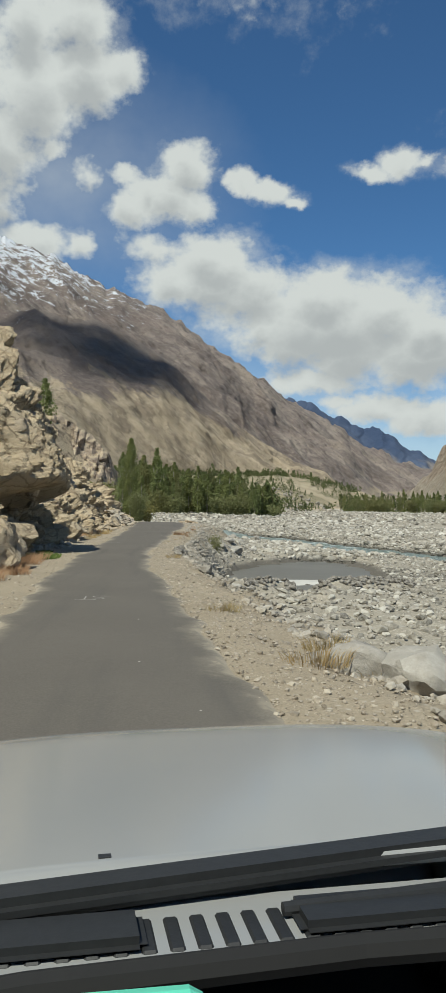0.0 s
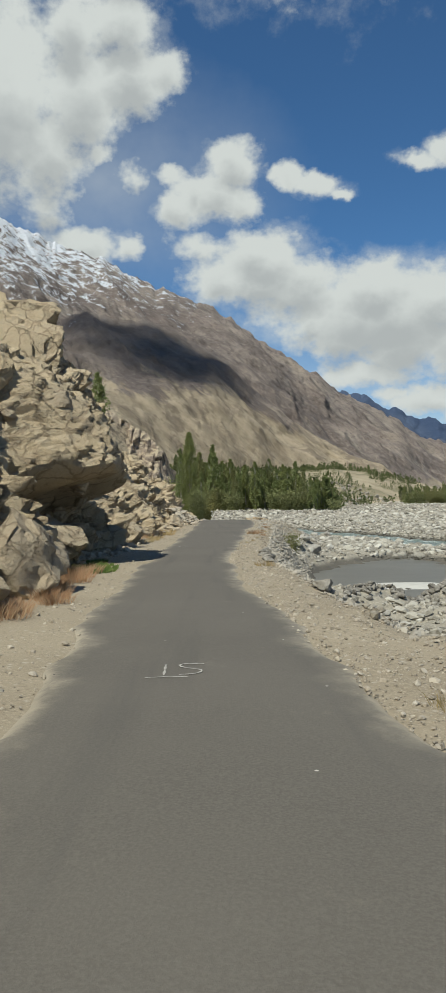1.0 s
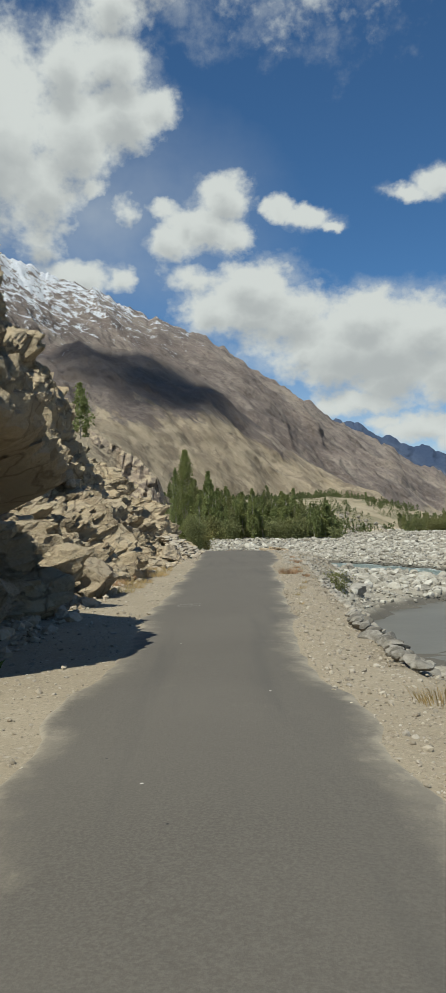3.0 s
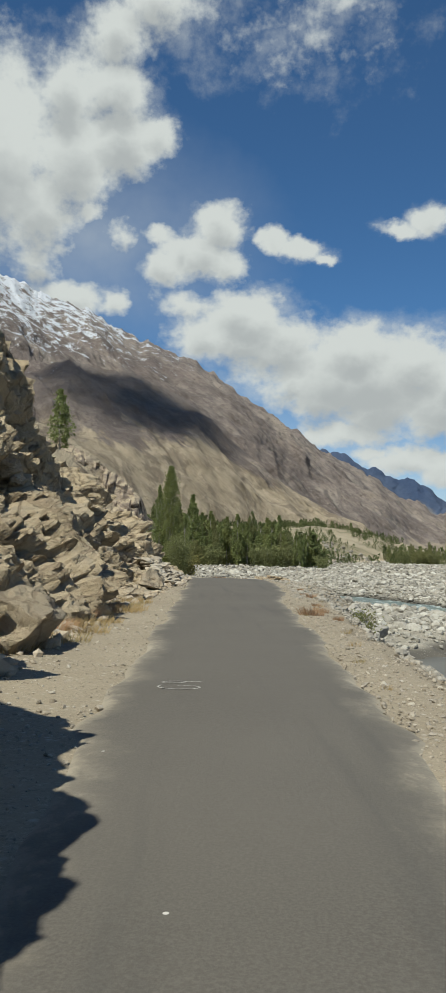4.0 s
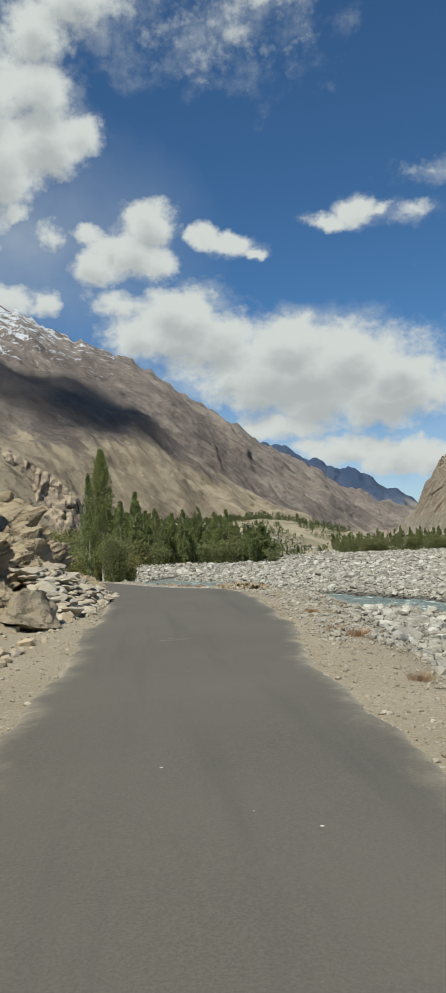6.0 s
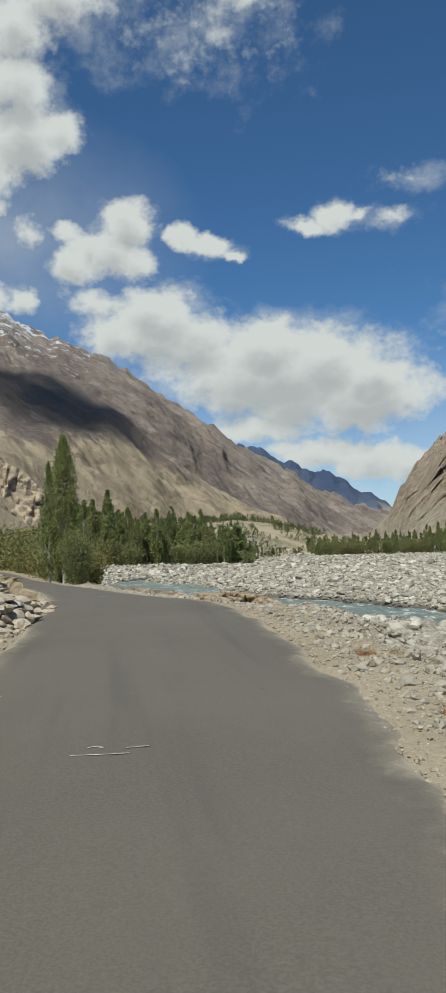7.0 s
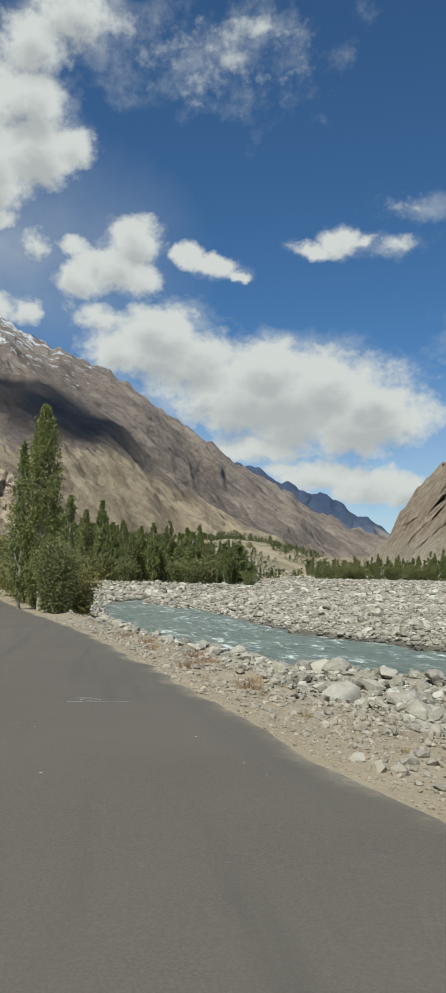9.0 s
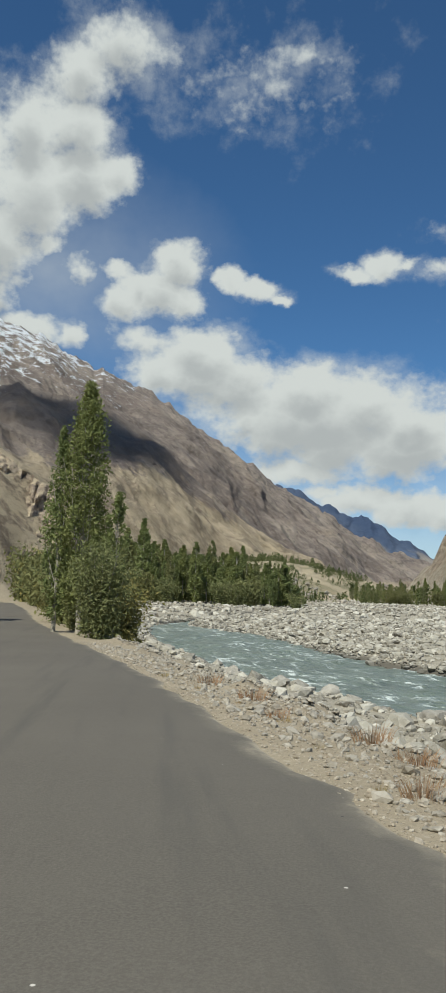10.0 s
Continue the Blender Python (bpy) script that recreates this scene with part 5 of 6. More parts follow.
loose = piece("loose_rocks", mesh_of("loose_rocks", np.concatenate(spread_v), np.concatenate(spread_f), BOULDER), cliff)
tagged(loose, kind="stuff")

# sandbar in the pool
rs, an = np.linspace(0, 1, 8), np.linspace(0, 2 * np.pi, 41)
R, A = np.meshgrid(rs, an, indexing="ij")
u, w = (R * np.cos(A)).ravel(), (R * np.sin(A)).ravel()
edge_n = 1 + 0.25 * vnoise(np.stack([np.cos(A).ravel() * 2, np.sin(A).ravel() * 2, 0 * u], 1), 3)
SAND = mat_plain("pale_wet_sand", (0.50, 0.48, 0.43), 0.9, grain=1.5, amount=0.25, depth=0.02)
me = mesh_of("sandbar", np.stack([3.9 + u * 3.5 * edge_n, 58.0 + w * 2.8 * edge_n + 0.1 * u * 4.2, WATER - 0.04 + 0.16 * (1 - R.ravel() ** 2)], 1), grid_faces(len(rs), len(an)), SAND, True)
structure("sandbar", me, "pale sandbar lying in the silty pool", "sandbar")


# dark crags standing on the spur's face above the bend
def mat_crag():
    m = Mat("dark_brown_crag", 0.94)
    c = m.ramp(m.noise(0.16, 9, 0.72, stretch=(0.7, 1, 1.8)), (0.36, (0.19, 0.148, 0.118)), (0.48, (0.30, 0.24, 0.186)), (0.62, (0.44, 0.36, 0.265)))
    c = m.mix(m.span(m.slope(), 0.45, 0.75), c, (0.44, 0.36, 0.25))
    c = m.mix(m.span(m.noise(0.9, 7, 0.74), 0.48, 0.34, 0, 0.7), c, (0.085, 0.065, 0.052))
    m.color(c)
    m.bump(m.noise(0.5, 9, 0.72, stretch=(0.7, 1, 1.6)), 1.8, 0.9)
    return m.m


def build_crags():
    xs, vs = np.arange(-150, -52, 0.5), np.linspace(0, 1.12, 84)
    X, V = np.meshgrid(xs, vs, indexing="ij")
    x, v = X.ravel(), V.ravel()
    top = np.interp(-x, [52, 54, 57, 60, 67, 81, 92, 110, 150], [-8, -3, 13, 25, 32, 41, 46, 55, 78]) * (1 + 0.05 * vnoise(np.stack([x * 0.3, x * 0, x * 0], 1), 3))
    up, over = np.minimum(v, 1), np.clip(v - 1, 0, 1)
    z = -4 + (top + 4) * up - over * 30
    y = 298 + 24 * up + over * 60
    p = np.stack([x, y * 0, z], 1)
    w = p + 3.0 * np.stack([fbm(p * 0.06, 3, 201), 0 * x, fbm(p * 0.06, 3, 202)], 1)
    fins = fbm(w * (0.13, 1, 0.035), 4, 211, 0.55, ridged=True)
    b, k = blocks(w * (0.30, 1, 0.17), 221)
    band = smooth(-0.25, 0.25, fbm(p * 0.035, 3, 231) + 0.25)
    out = band * (1.9 * fins + 1.1 * b - 0.9 * (1 - k)) + 0.5 * fbm(p * 0.5, 3, 241)
    fade = np.minimum(1, (1.12 - v) * 5)
    me = mesh_of("hillside_crags", np.stack([x + 0.2 * out, y - out * fade, z + 0.25 * out * fade], 1), grid_faces(len(xs), len(vs)), mat_crag(), True)
    me.set_sharp_from_angle(angle=radians(40))
    structure("hillside_crags", me, "dark broken brown crags on the slope of the spur", "crags")


build_crags()
scatter("bluff_rocks", spots_bluff, power(len(spots_bluff), 0.6, 3.2, 41), 1, BANK, "tan boulders on the crumbling bluff below the terraces", "rocks", 42, 0.75)


# ---- plants beside the road ----
def stems(n, height, spread_r, seed, width=0.006, droop=0.9):
    """A tuft of thin bent blades."""
    r = np.random.default_rng(seed)
    vs, fs = [], []
    for i in range(n):
        a, d = r.uniform(0, 6.283), r.uniform(0, 1) ** 0.7 * spread_r
        b = np.array([math.cos(a) * d, math.sin(a) * d, -0.02])
        lean = np.array([math.cos(a), math.sin(a), 0]) * r.uniform(0.1, droop) + r.normal(0, 0.12, 3) * (1, 1, 0)
        h = height * r.uniform(0.45, 1.0)
        side = np.array([-math.sin(a + 1), math.cos(a + 1), 0]) * width * r.uniform(0.6, 1.3)
        m = b + lean * h * 0.4 + (0, 0, h * 0.6)
        t = b + lean * h + (0, 0, h)
        k = len(vs)
        vs += [b - side, b + side, m + side * 0.8, m - side * 0.8, t]
        fs += [(k, k + 1, k + 2, k + 3), (k + 3, k + 2, k + 4)]
    return vs, fs


def tuft(name, spots, n, height, spread_r, material, label, category, group, seed, width=0.006):
    kinds = [mesh_of(name, *stems(n, height, spread_r, seed + k, width), material) for k in range(3)]
    for i, (x, y, s) in enumerate(spots):
        ob = tagged(new(name, kinds[i % 3]), label, category, group)
        ob.location = (x, y, drop_z(x, y))
        ob.rotation_euler = (0, 0, i * 2.1)
        ob.scale = (s, s, s)


rng = random.Random(8)
tuft("dry_bush", [(-5.5, 57.3, 0.85), (-5.1, 58.6, 0.4), (-5.2, 62.0, 0.35), (-4.8, 56.0, 0.35), (-5.5, 68.4, 0.4), (-5.2, 67.2, 0.5), (-5.6, 72.5, 0.35)], 320, 0.42, 0.42, DRY, "dry reddish thorn bush on the sandy verge", "bush", "dry bushes on the verge", 600)
tuft("dry_grass", [(-7.0 - 0.35 * i * 0.3 + rng.uniform(-0.3, 0.4), 21 + i * 0.75, rng.uniform(0.7, 1.2)) for i in range(14)], 240, 0.36, 0.42, DRY, "reddish dry grass tuft under the boulders", "grass tuft", "reddish grass under the cliff", 610)
tuft("straw_tuft", [(-10.9 - 0.04 * i + rng.uniform(-0.5, 0.6), 47 + i * 0.9, rng.uniform(0.6, 1.3)) for i in range(20)], 240, 0.26, 0.5, STRAW, "pale straw grass tuft at the cliff foot", "grass tuft", "straw grass under the cliff", 620)
tuft("dry_bush", [(-11.3, 50.6, 1.1), (-11.6, 53.4, 1.2), (-11.5, 56.0, 1.0), (-11.8, 58.5, 0.9)], 340, 0.36, 0.5, DRY, "dry brown bush at the cliff foot", "bush", "dry bushes under the cliff", 630)
tuft("green_weed", [(-8.3 - 0.12 * i + rng.uniform(-0.4, 0.4), 30.8 + i * 0.45, rng.uniform(0.7, 1.3)) for i in range(11)], 190, 0.17, 0.5, WEED, "low green weeds below the overhang", "weed", "green weeds under the overhang", 640, 0.026)
tuft("straw_tuft", [(0.75, 9.9, 1.0), (1.5, 9.8, 1.0), (1.0, 11.2, 0.9), (-0.6, 15.2, 0.8), (-3.4, 33.2, 0.8), (2.1, 10.3, 1.0)], 160, 0.3, 0.4, STRAW, "straw-coloured grass tuft between bank boulders", "grass tuft", "straw grass on the bank", 650)
tuft("straw_tuft", [(brink(y) + rng.uniform(-0.9, 0.2), y, rng.uniform(0.22, 0.45)) for y in np.arange(44, 122, 2.6)], 80, 0.34, 0.3, STRAW, "short straw grass on the embankment edge", "grass tuft", "straw grass on the embankment", 660)
tuft("dry_bush", [(brink(y) + rng.uniform(-0.3, 0.9), y, rng.uniform(0.4, 0.75)) for y in (97, 99, 101, 103.5, 105, 107, 110, 113)], 130, 0.5, 0.4, DRY, "rusty dry plant on the embankment", "bush", "rusty plants on the embankment", 670)

set_at(tree_thing("green_bush", *shrub_meshes(1.5, 1.4, 900, 0.055, 71, 14), WILLOW, "dark green bush on the stony embankment", "bush"), -3.3, 65.6, sink=0.05)
set_at(tree_thing("hillside_tree", *poplar_meshes(8.0, 3.2, 1500, 0.2, 73, 0.05, 6, 10), POPLAR, "lone green tree on the rocky hillside", "tree"), -36.5, 137.0, z=16.0)


# ---- dry-stone work: many flat stones, each one a piece ----
STONES = [mesh_of("stone", rock_verts(2, 700 + k, 9, 0.05, (0.5, 0.5, 0.5)), ICO[2][1], RUBBLE) for k in range(8)]


DARK_STONE = mat_stone("dark_grey_stone", [(0.085, 0.076, 0.063), (0.14, 0.127, 0.105), (0.21, 0.19, 0.157)], per="single")
DARK_STONES = [mesh_of("stone", rock_verts(2, 740 + k, 9, 0.05, (0.5, 0.5, 0.5)), ICO[2][1], DARK_STONE) for k in range(6)]


def stone_heap(name, label, category, rows, seed, size=(0.35, 0.5, 0.17), kinds=STONES):
    """rows: x, y, z of each stone's middle."""
    r = random.Random(seed)
    base = new(name)
    x0, y0, z0 = rows[0]
    base.location = (x0, y0, z0)
    for x, y, z in rows:
        ob = new("stone", r.choice(kinds))
        ob.parent = base
        ob.location = (x - x0, y - y0, z - z0)
        ob.rotation_euler = (r.gauss(0, 0.18), r.gauss(0, 0.18), r.uniform(0, 6.28))
        s = r.uniform(0.7, 1.35)
        ob.scale = (size[0] * 2 * s * r.uniform(0.7, 1.3), size[1] * 2 * s * r.uniform(0.7, 1.2), size[2] * 2 * s * r.uniform(0.75, 1.4))
    return tagged(base, label, category)


r = random.Random(31)
rows = []
for level in range(9):
    for k in range(19 - level):
        y = 73.2 + level * 0.24 + k * 0.45 + r.uniform(-0.15, 0.15)
        for row in range(2):
            rows.append((float(cliff_x(y)) + 0.55 - level * 0.2 - row * 0.36 + r.uniform(-0.14, 0.14), y, float(road_z(y)) + 0.05 + level * 0.15 + r.uniform(-0.03, 0.03)))
stone_heap("stone_pile", "heap of flat tan stones stacked at the end of the cliff", "stone pile", rows, 32, (0.25, 0.34, 0.10))

rows = []
for level in range(8):
    for k in range(35):
        y = 35.2 + k * 0.19 + r.uniform(-0.12, 0.12)
        rows.append((float(brink(y)) + 0.12 + level * 0.13 + r.uniform(-0.1, 0.1), y, float(road_z(y)) + 0.02 - level * 0.2))
stone_heap("retaining_wall", "rough dark dry-stone retaining wall below the verge", "retaining wall", rows, 33, (0.13, 0.18, 0.08), DARK_STONES)

rows = []
for k in range(290):
    x = r.uniform(-0.6, 10.0)
    off = r.gauss(0, 0.6)
    y = bar_y(x) + off
    rows.append((x, y, max(drop_z(x, y), -3.6) + r.uniform(-0.02, 0.16)))
stone_heap("stone_bar", "low bank of dark piled stones across the gravel", "stone bank", rows, 34, (0.17, 0.22, 0.12), DARK_STONES)

SLAB = mat_cliff("layered_slab_rock", (0.58, 0.455, 0.315), (0.40, 0.30, 0.195), (0.52, 0.43, 0.32))


def ledge(length, width, thick, seed):
    """One plate of bedded rock: a ragged outline with a worn upper edge."""
    n = 44
    a = np.linspace(0, 2 * np.pi, n, endpoint=False)
    rag = 1 + 0.34 * vnoise(np.stack([np.cos(a) * 2.1, np.sin(a) * 2.1, a * 0 + seed], 1), 3) + 0.22 * vnoise(np.stack([np.cos(a) * 6, np.sin(a) * 6, a * 0 + seed], 1), 5)
    e = np.sign(np.cos(a)) * np.abs(np.cos(a)) ** 0.7 * length / 2 * rag
    f = np.sign(np.sin(a)) * np.abs(np.sin(a)) ** 0.7 * width / 2 * rag
    verts, faces = [], []
    for k, (shrink, z) in enumerate(((0.97, 0.0), (1.0, 0.45), (1.0, 0.82), (0.965, 1.0), (0.7, 1.02), (0.35, 1.0))):
        wob = thick * 0.30 * vnoise(np.stack([e * shrink * 1.4, f * shrink * 1.4, a * 0 + seed], 1), 7) * (k > 1)
        verts += [(x * shrink, y * shrink, thick * z + w) for x, y, w in zip(e, f, wob)]
        if k:
            faces += [((k - 1) * n + i, (k - 1) * n + (i + 1) % n, k * n + (i + 1) % n, k * n + i) for i in range(n)]
    faces.append(tuple(range(5 * n, 6 * n)))
    faces.append(tuple(reversed(range(n))))
    me = mesh_of("ledge", verts, faces, SLAB, True)
    me.set_sharp_from_angle(angle=radians(32))
    return me


def rock_slab(x, y, z, turn, length, width, layers, seed, label):
    r = random.Random(seed)
    base = new("rock_slab")
    base.location, base.rotation_euler = (x, y, z), (radians(3), radians(-2), radians(turn))
    up = 0.0
    for k in range(layers):
        thick = r.uniform(0.09, 0.16)
        cut = 1 - 0.075 * k
        ob = piece("ledge", ledge(length * cut * r.uniform(0.88, 1.06), width * cut * r.uniform(0.85, 1.05), thick, seed * 10 + k), base)
        ob.location, ob.rotation_euler = (r.uniform(-0.4, 0.4), r.uniform(-0.18, 0.2), up), (r.uniform(-0.04, 0.04), r.uniform(-0.03, 0.03), r.uniform(-0.3, 0.3))
        up += thick * 0.92
    tagged(base, label, "rock slab", "slabs at the road's edge")


rock_slab(-6.9, 85.2, 0.02, 118, 3.3, 1.35, 5, 61, "layered orange-tan rock slab at the road's edge")
rock_slab(-7.8, 87.4, 0.0, 112, 1.9, 1.0, 4, 62, "low bedded tan slab at the road's edge")
rock_slab(-5.9, 83.3, -0.2, 100, 1.6, 1.0, 4, 63, "broken bedded tan slab on the bank")

# ---- painted strokes on the asphalt ----
PAINT = mat_plain("chalky_white_paint", (0.46, 0.44, 0.40), 0.9, grain=14, amount=0.95)


def stroke(points, x, y, turn, width=0.014):
    """A flat ribbon of paint on the road, along points of a small drawing."""
    bm = bmesh.new()
    c, s = math.cos(radians(turn)), math.sin(radians(turn))
    for again in range(2):
        points = [points[0]] + [q for a, b in zip(points, points[1:]) for q in ((a[0] * 0.75 + b[0] * 0.25, a[1] * 0.75 + b[1] * 0.25), (a[0] * 0.25 + b[0] * 0.75, a[1] * 0.25 + b[1] * 0.75))] + [points[-1]]
    pts = [(x + 0.62 * (c * u - s * v), y + 0.62 * (s * u + c * v)) for u, v in points]
    last = None
    for i, (px, py) in enumerate(pts):
        ax, ay = pts[max(i - 1, 0)]
        bx, by = pts[min(i + 1, len(pts) - 1)]
        d = Vector((bx - ax, by - ay, 0)).normalized()
        n = Vector((-d.y, d.x, 0)) * width * (0.8 + 0.4 * math.sin(i * 1.7))
        rl, rr = float(road_l(py)) - 0.25, float(road_r(py)) + 0.25
        w = (px - rl) / (rr - rl)
        pz = float(road_z(py)) + 0.012 + 0.05 * math.sin(math.pi * w) + 0.006
        a, b = bm.verts.new(Vector((px, py, pz)) + n), bm.verts.new(Vector((px, py, pz)) - n)
        if last:
            bm.faces.new((last[0], last[1], b, a))
        last = (a, b)
    return bm


def curve(n, f):
    return [f(k / (n - 1)) for k in range(n)]


def marking(label, drawings, x, y, turn):
    base = new("road_marking")
    for d in drawings:
        part("stroke", stroke(d, x, y, turn), PAINT, base)
    tagged(base, label, "road marking", "painted numbers on the road")


ess = [(0.42, 0.45), (0.2, 0.5), (0.02, 0.46), (-0.02, 0.3), (0.1, 0.12), (0.32, 0.0), (0.4, -0.2), (0.25, -0.42), (0.0, -0.45)]
one = [(-0.25, 0.45), (-0.25, 0.1), (-0.25, -0.45)]
under = [(-0.55, -0.62), (-0.2, -0.6), (0.15, -0.63)]
ring_stroke = curve(18, lambda q: (0.24 * math.cos(q * 6.0 + 0.6), 0.2 * math.sin(q * 6.0 + 0.6)))
marking("hand-painted white number on the asphalt", [ess, one, under], -3.34, 16.4, 8)
hook = [(-0.4, -0.08), (-0.46, -0.3), (-0.3, -0.5), (-0.05, -0.6), (0.25, -0.62), (0.42, -0.5), (0.4, -0.32), (0.2, -0.2), (-0.05, -0.16)]
egg = curve(18, lambda q: (-0.16 + 0.25 * math.cos(q * 6.4 + 0.3), 0.28 + 0.13 * math.sin(q * 6.4 + 0.3)))
marking("hand-painted white number on the asphalt", [egg, [(0.08, 0.3), (0.25, 0.32), (0.42, 0.28)], hook], -7.55, 43.6, 3)
marking("faded white number on the asphalt", [[(-0.5, -0.3), (-0.1, -0.34), (0.25, -0.33)], [(-0.3, 0.05), (-0.18, 0.12), (-0.1, 0.0)], [(0.2, -0.05), (0.5, 0.0)]], -8.74, 67.1, 4)
marking("hand-painted white number with an underline", [ring_stroke, [(-0.55, -0.42), (-0.2, -0.4), (0.4, -0.38), (1.0, -0.36)], [(-0.4, 0.26), (-0.1, 0.34), (0.1, 0.3)]], -12.25, 94.4, 8)


# ---- the white car on the road at the start ----
WHITE = mat_plain("white_car_paint", (0.27, 0.275, 0.27), 0.13, spec=0.5, grain=0.8, amount=0.06)
BLACK = mat_plain("black_plastic", (0.022, 0.023, 0.024), 0.5, grain=60, amount=0.3, depth=0.001)
RUBBER = mat_plain("black_rubber", (0.012, 0.012, 0.012), 0.8, grain=60, amount=0.2)
BROWN = mat_plain("brown_dashboard", (0.085, 0.062, 0.052), 0.7, grain=90, amount=0.3, depth=0.001)
MINT = mat_plain("mint_green_plastic", (0.13, 0.56, 0.40), 0.4, grain=20, amount=0.05)
STEEL = mat_plain("brushed_steel", (0.55, 0.56, 0.58), 0.35, metal=1.0, grain=90, amount=0.2)
LENS = mat_plain("headlamp_lens", (0.75, 0.76, 0.78), 0.08, spec=0.6, grain=30, amount=0.1)


def shell(f, nu, nv, thick=0.0):
    """A curved panel: f(u, v) for u, v from 0 to 1, with a thickness below it."""
    bm = bmesh.new()
    grid = [[bm.verts.new(f(i / (nu - 1), j / (nv - 1))) for j in range(nv)] for i in range(nu)]
    for i in range(nu - 1):
        for j in range(nv - 1):
            bm.faces.new((grid[i][j], grid[i + 1][j], grid[i + 1][j + 1], grid[i][j + 1]))
    bmesh.ops.recalc_face_normals(bm, faces=bm.faces)
    if thick:
        bmesh.ops.solidify(bm, geom=list(bm.faces), thickness=thick)
    for face in bm.faces:
        face.smooth = True
    return bm


def block(x0, x1, y0, y1, z0, z1, bevel=0.01, seg=2):
    bm = bmesh.new()
    m = Matrix.Translation(((x0 + x1) / 2, (y0 + y1) / 2, (z0 + z1) / 2)) @ Matrix.Diagonal((x1 - x0, y1 - y0, z1 - z0, 1))
    bmesh.ops.create_cube(bm, size=1.0, matrix=m)
    bmesh.ops.bevel(bm, geom=list(bm.edges), offset=bevel, segments=seg, affect="EDGES")
    return bm


def bar(points, radii, sides=8):
    v, f = tube(points, radii, sides)
    bm = bmesh.new()
    vs = [bm.verts.new(q) for q in v]
    for g in f:
        bm.faces.new([vs[k] for k in g])
    for end in (vs[:sides], vs[-sides:]):
        bm.faces.new(end)
    bmesh.ops.recalc_face_normals(bm, faces=bm.faces)
    return bm


def ring(radius, tube_r, width, y):
    """A tyre or rim lathe about the car's cross axis."""
    bm = bmesh.new()
    prof = [(radius - tube_r, -width / 2), (radius - 0.02, -width / 2), (radius, -width / 4), (radius, width / 4), (radius - 0.02, width / 2), (radius - tube_r, width / 2)]
    n = 28
    loops = [[bm.verts.new((w, math.cos(6.2832 * k / n) * q, math.sin(6.2832 * k / n) * q)) for q, w in prof] for k in range(n)]
    for k in range(n):
        for j in range(len(prof)):
            bm.faces.new((loops[k][j], loops[(k + 1) % n][j], loops[(k + 1) % n][(j + 1) % len(prof)], loops[k][(j + 1) % len(prof)]))
    bmesh.ops.recalc_face_normals(bm, faces=bm.faces)
    return bm


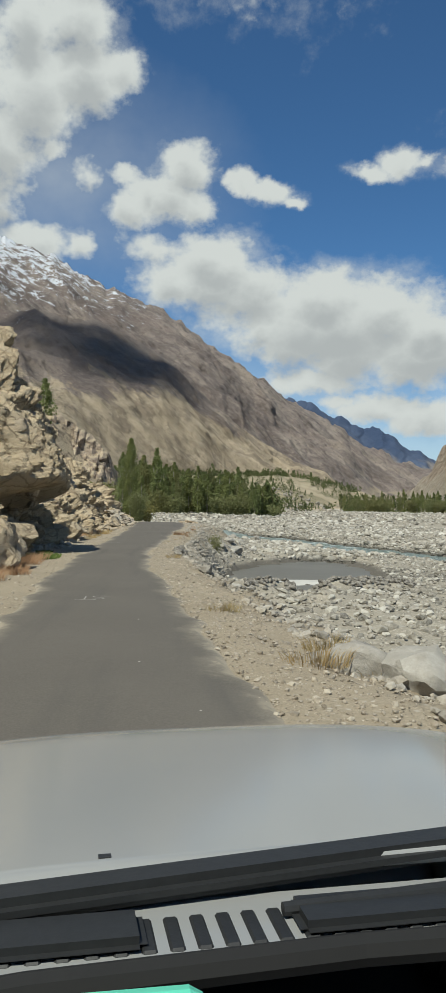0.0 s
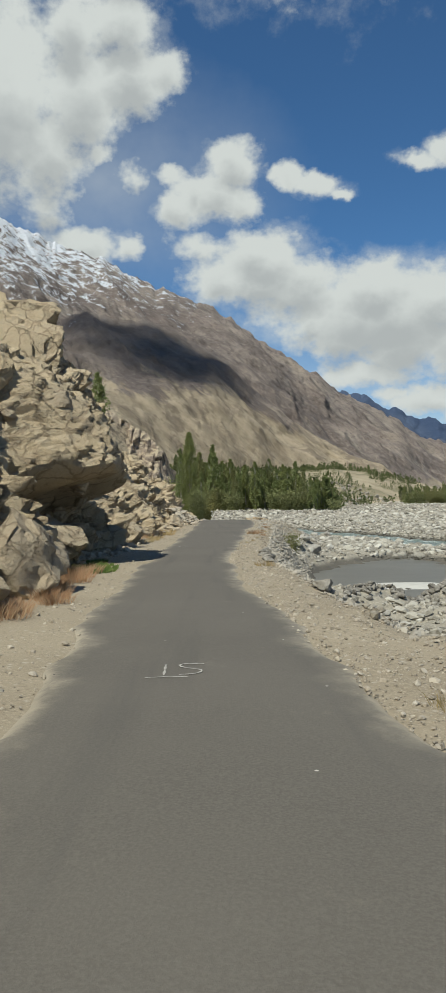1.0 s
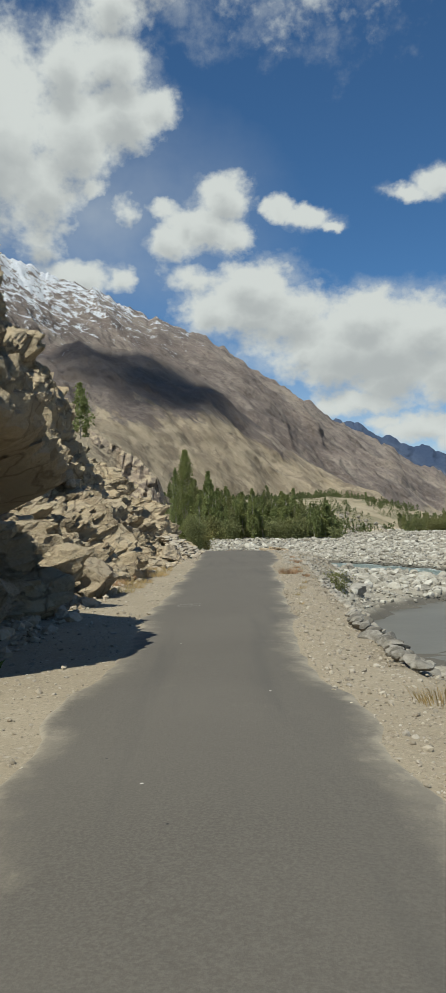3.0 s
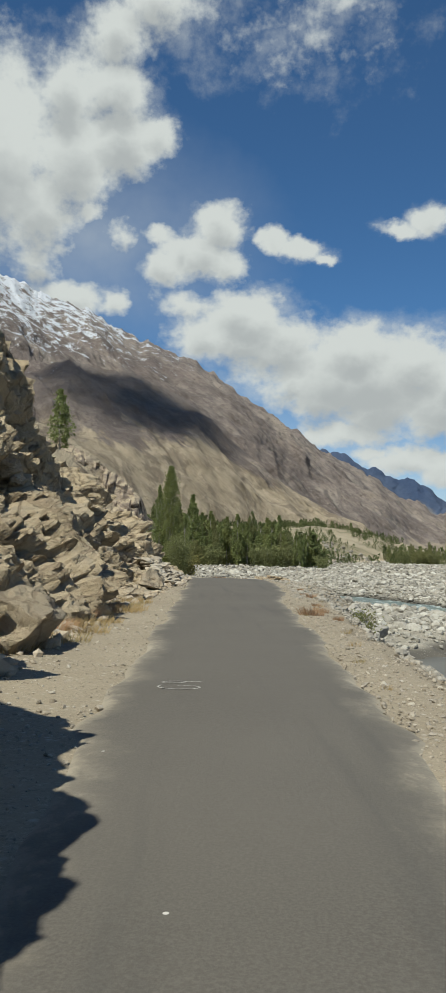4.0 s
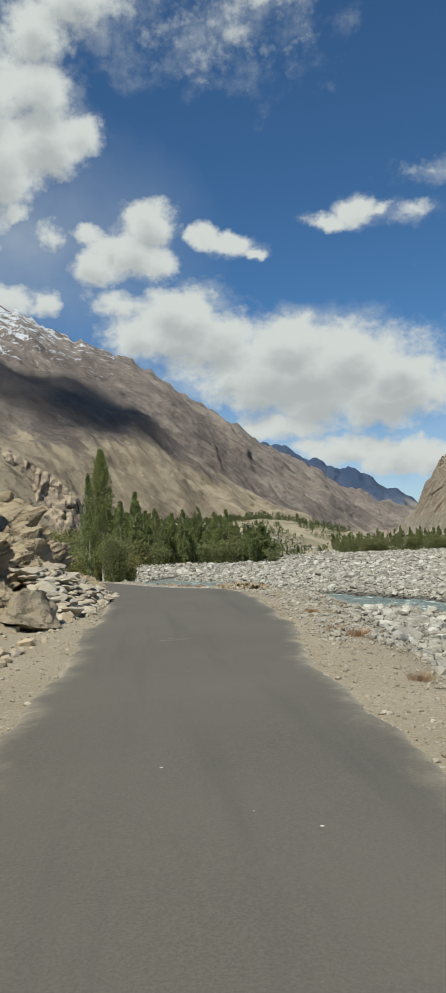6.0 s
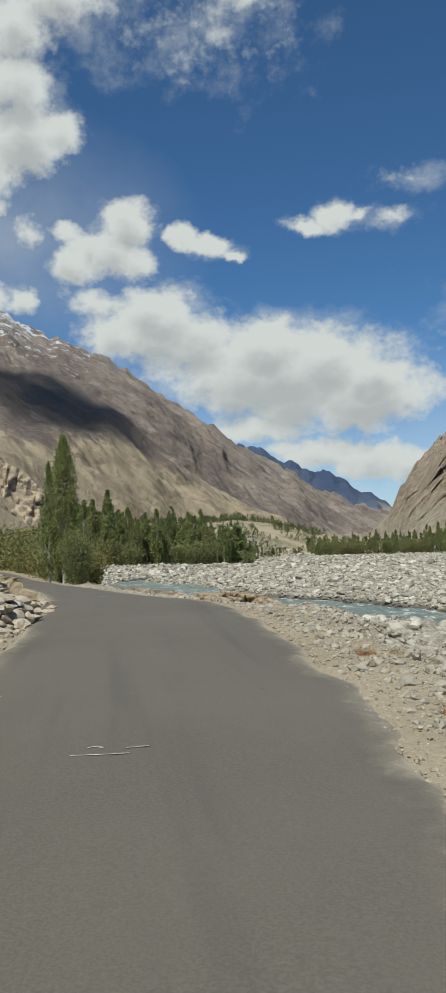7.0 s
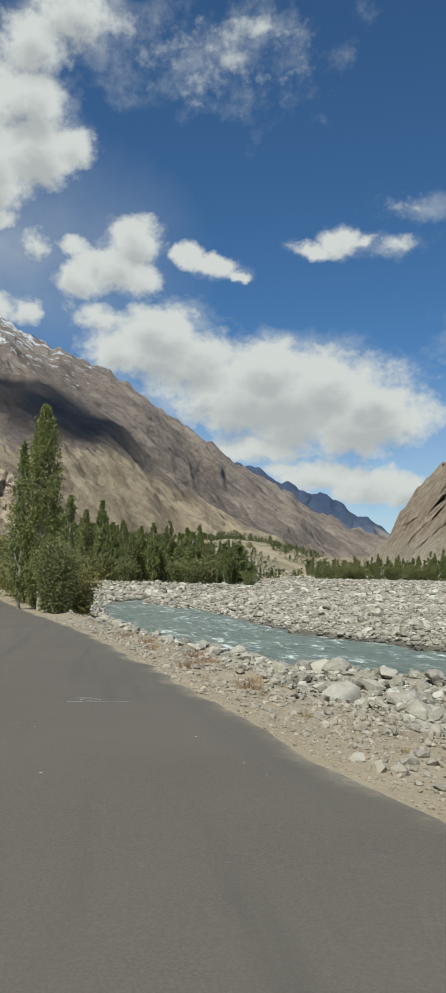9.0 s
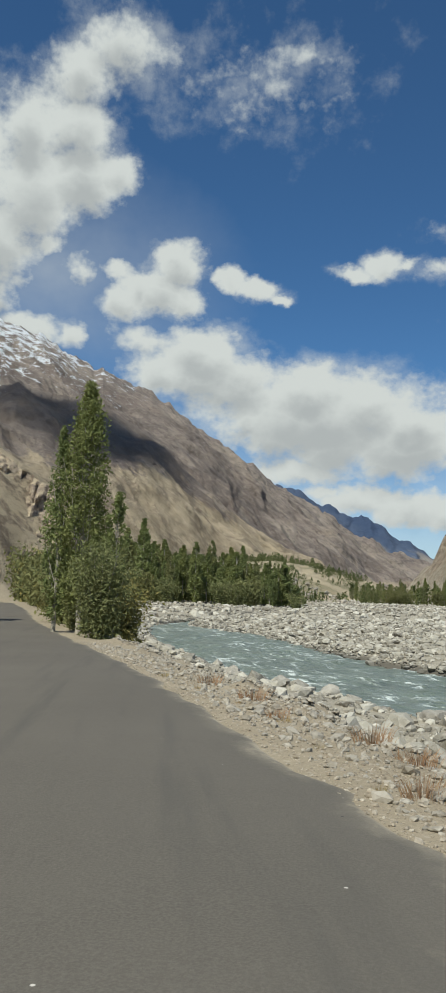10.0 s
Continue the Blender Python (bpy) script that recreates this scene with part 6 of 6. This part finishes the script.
def build_car():
    car = new("car")
    mid = 0.38
    # bonnet: crowned, falling away at the nose

    def bonnet(u, v):
        x = mid + (u - 0.5) * (1.52 - 0.14 * v)
        y = 1.105 + v * 1.365
        side = abs(u - 0.5) * 2
        z = 1.168 - 0.108 * v - 0.30 * max(v - 0.66, 0) ** 2 * 4.0 - 0.04 * side ** 3
        return (x, y, z)

    part("bonnet", shell(bonnet, 31, 25, -0.02), WHITE, car, "glossy white bonnet")

    def nose(u, v):
        x = mid + (u - 0.5) * 1.62
        return (x, 2.46 + 0.10 * math.sin(v * math.pi) - 0.12 * (abs(u - 0.5) * 2) ** 4, 0.98 - v * 0.52)

    part("front_panel", shell(nose, 21, 9, 0.03), WHITE, car)
    part("grille", block(mid - 0.42, mid + 0.42, 2.555, 2.585, 0.66, 0.86), BLACK, car)
    part("bumper", block(mid - 0.82, mid + 0.82, 2.46, 2.66, 0.36, 0.56, 0.05, 3), BLACK, car)
    for s in (-1, 1):
        part("headlight", block(mid + s * 0.62 - 0.15, mid + s * 0.62 + 0.15, 2.47, 2.575, 0.68, 0.86, 0.04, 3), LENS, car, "clear headlight")

        def flank(u, v, s=s):
            y = 2.5 - u * 4.4
            arch = max(0.0, 0.42 - min(abs(y - 1.85), abs(y + 0.85)))
            low = 0.36 + (0.5 * math.sqrt(max(0.0, 1 - ((0.42 - arch) / 0.42) ** 2)) if arch else 0.0) * 0.86
            z = low + (1.10 - low) * v
            z -= v * 0.22 * float(smooth(1.2, 2.5, y))
            return (mid + s * (0.83 + 0.03 * math.sin(v * math.pi) - 0.05 * v), y, z)

        part("body_side", shell(flank, 61, 9, 0.03), WHITE, car)
        part("pillar", bar([(mid + s * 0.74, 0.93, 1.15), (mid + s * 0.69, 0.55, 1.55), (mid + s * 0.62, 0.16, 1.93)], [0.04, 0.035, 0.035]), WHITE, car)
        part("pillar", bar([(mid + s * 0.76, -0.55, 1.08), (mid + s * 0.68, -0.6, 1.9)], [0.05, 0.04]), WHITE, car)
        part("pillar", bar([(mid + s * 0.76, -1.75, 1.08), (mid + s * 0.66, -1.6, 1.9)], [0.06, 0.05]), WHITE, car)
        for y in (1.85, -0.85):
            wheel = new("wheel")
            wheel.parent = car
            wheel.location = (mid + s * 0.74, y, 0.345)
            part("tyre", ring(0.345, 0.12, 0.2, 0), RUBBER, wheel)
            part("rim", ring(0.23, 0.19, 0.16, 0), STEEL, wheel)

    def roof(u, v):
        return (mid + (u - 0.5) * 1.36, 0.16 - v * 1.9, 1.93 + 0.05 * math.sin(u * math.pi) * math.sin(0.3 + v * 2.4))

    part("roof", shell(roof, 15, 15, 0.03), WHITE, car)
    part("tailgate", block(mid - 0.78, mid + 0.78, -1.92, -1.86, 0.4, 1.9, 0.03, 2), WHITE, car)
    part("floor_pan", block(mid - 0.8, mid + 0.8, -1.86, 2.4, 0.36, 0.42), BLACK, car)
    part("dashboard", block(mid - 0.72, mid + 0.72, 0.40, 0.925, 0.86, 1.115, 0.05, 3), BROWN, car, "dark brown dashboard")
    part("windscreen_seal", bar([(mid - 0.73, 0.90, 1.135), (mid - 0.4, 0.935, 1.14), (mid, 0.95, 1.14), (mid + 0.4, 0.935, 1.14), (mid + 0.73, 0.90, 1.135)], [0.02] * 5), RUBBER, car)
    # cowl with its slots below the wipers
    cowl = part("cowl_grille", block(mid - 0.74, mid + 0.74, 0.94, 1.10, 1.12, 1.15, 0.008), WHITE, car, "white slotted cowl panel")
    for k in range(-16, 17):
        part("slot", block(mid - 0.19 + k * 0.034 - 0.0095, mid - 0.19 + k * 0.034 + 0.0095, 0.965, 1.045, 1.147, 1.1535, 0.003, 1), BLACK, cowl)
    for x0, x1 in ((-0.52, 0.18), (0.36, 0.98)):
        part("cowl_cover", block(x0 - 0.05, x1 - 0.06, 0.965, 1.05, 1.147, 1.168, 0.01, 2), BLACK, car)
    for x0, x1 in ((-0.62, 0.62), (0.30, 1.06)):
        wiper = new("wiper")
        wiper.parent = car
        lift = 0.0 if x0 < 0 else -0.06
        part("blade", bar([(x0, 1.08 + lift, 1.162), (x0 + 0.3, 1.09 + lift, 1.166), (x1 - 0.2, 1.13 + lift, 1.175)], [0.009, 0.012, 0.012]), BLACK, wiper)
        a = part("arm", block(x0 + 0.52, x1, -0.032, 0.032, -0.015, 0.018, 0.012, 2), BLACK, wiper)
        a.location = (0, 1.085 + lift, 1.168)
        a.rotation_euler = (0, radians(-1), radians(5))
    for s in (-1, 1):
        part("washer_nozzle", block(mid + s * 0.3 - 0.015, mid + s * 0.3 + 0.015, 1.16, 1.185, 1.165, 1.182, 0.006, 2), BLACK, car)
    tagged(car, "white car with black wipers standing on the asphalt", "car")
    car.location = (-0.04, 0.0, 0.02)
    car.rotation_euler = (0, 0, radians(14))
    case = new("bottle")
    part("barrel", bar([(-0.17, 0.0, 0.03), (-0.16, 0.0, 0.03), (0.13, 0.02, 0.03), (0.145, 0.021, 0.03)], [0.02, 0.034, 0.034, 0.026], 16), MINT, case, "mint green barrel")
    part("cap", bar([(-0.29, -0.008, 0.03), (-0.172, 0.0, 0.03)], [0.031, 0.031], 16), STEEL, case, "silver cap")
    tagged(case, "mint green bottle with a silver cap on the dashboard", "bottle")
    c, s = math.cos(radians(14)), math.sin(radians(14))
    u, v = 0.02, 0.85
    case.location = (-0.04 + c * u - s * v, s * u + c * v, 0.02 + 1.106)
    case.rotation_euler = (0, 0, radians(8))


build_car()
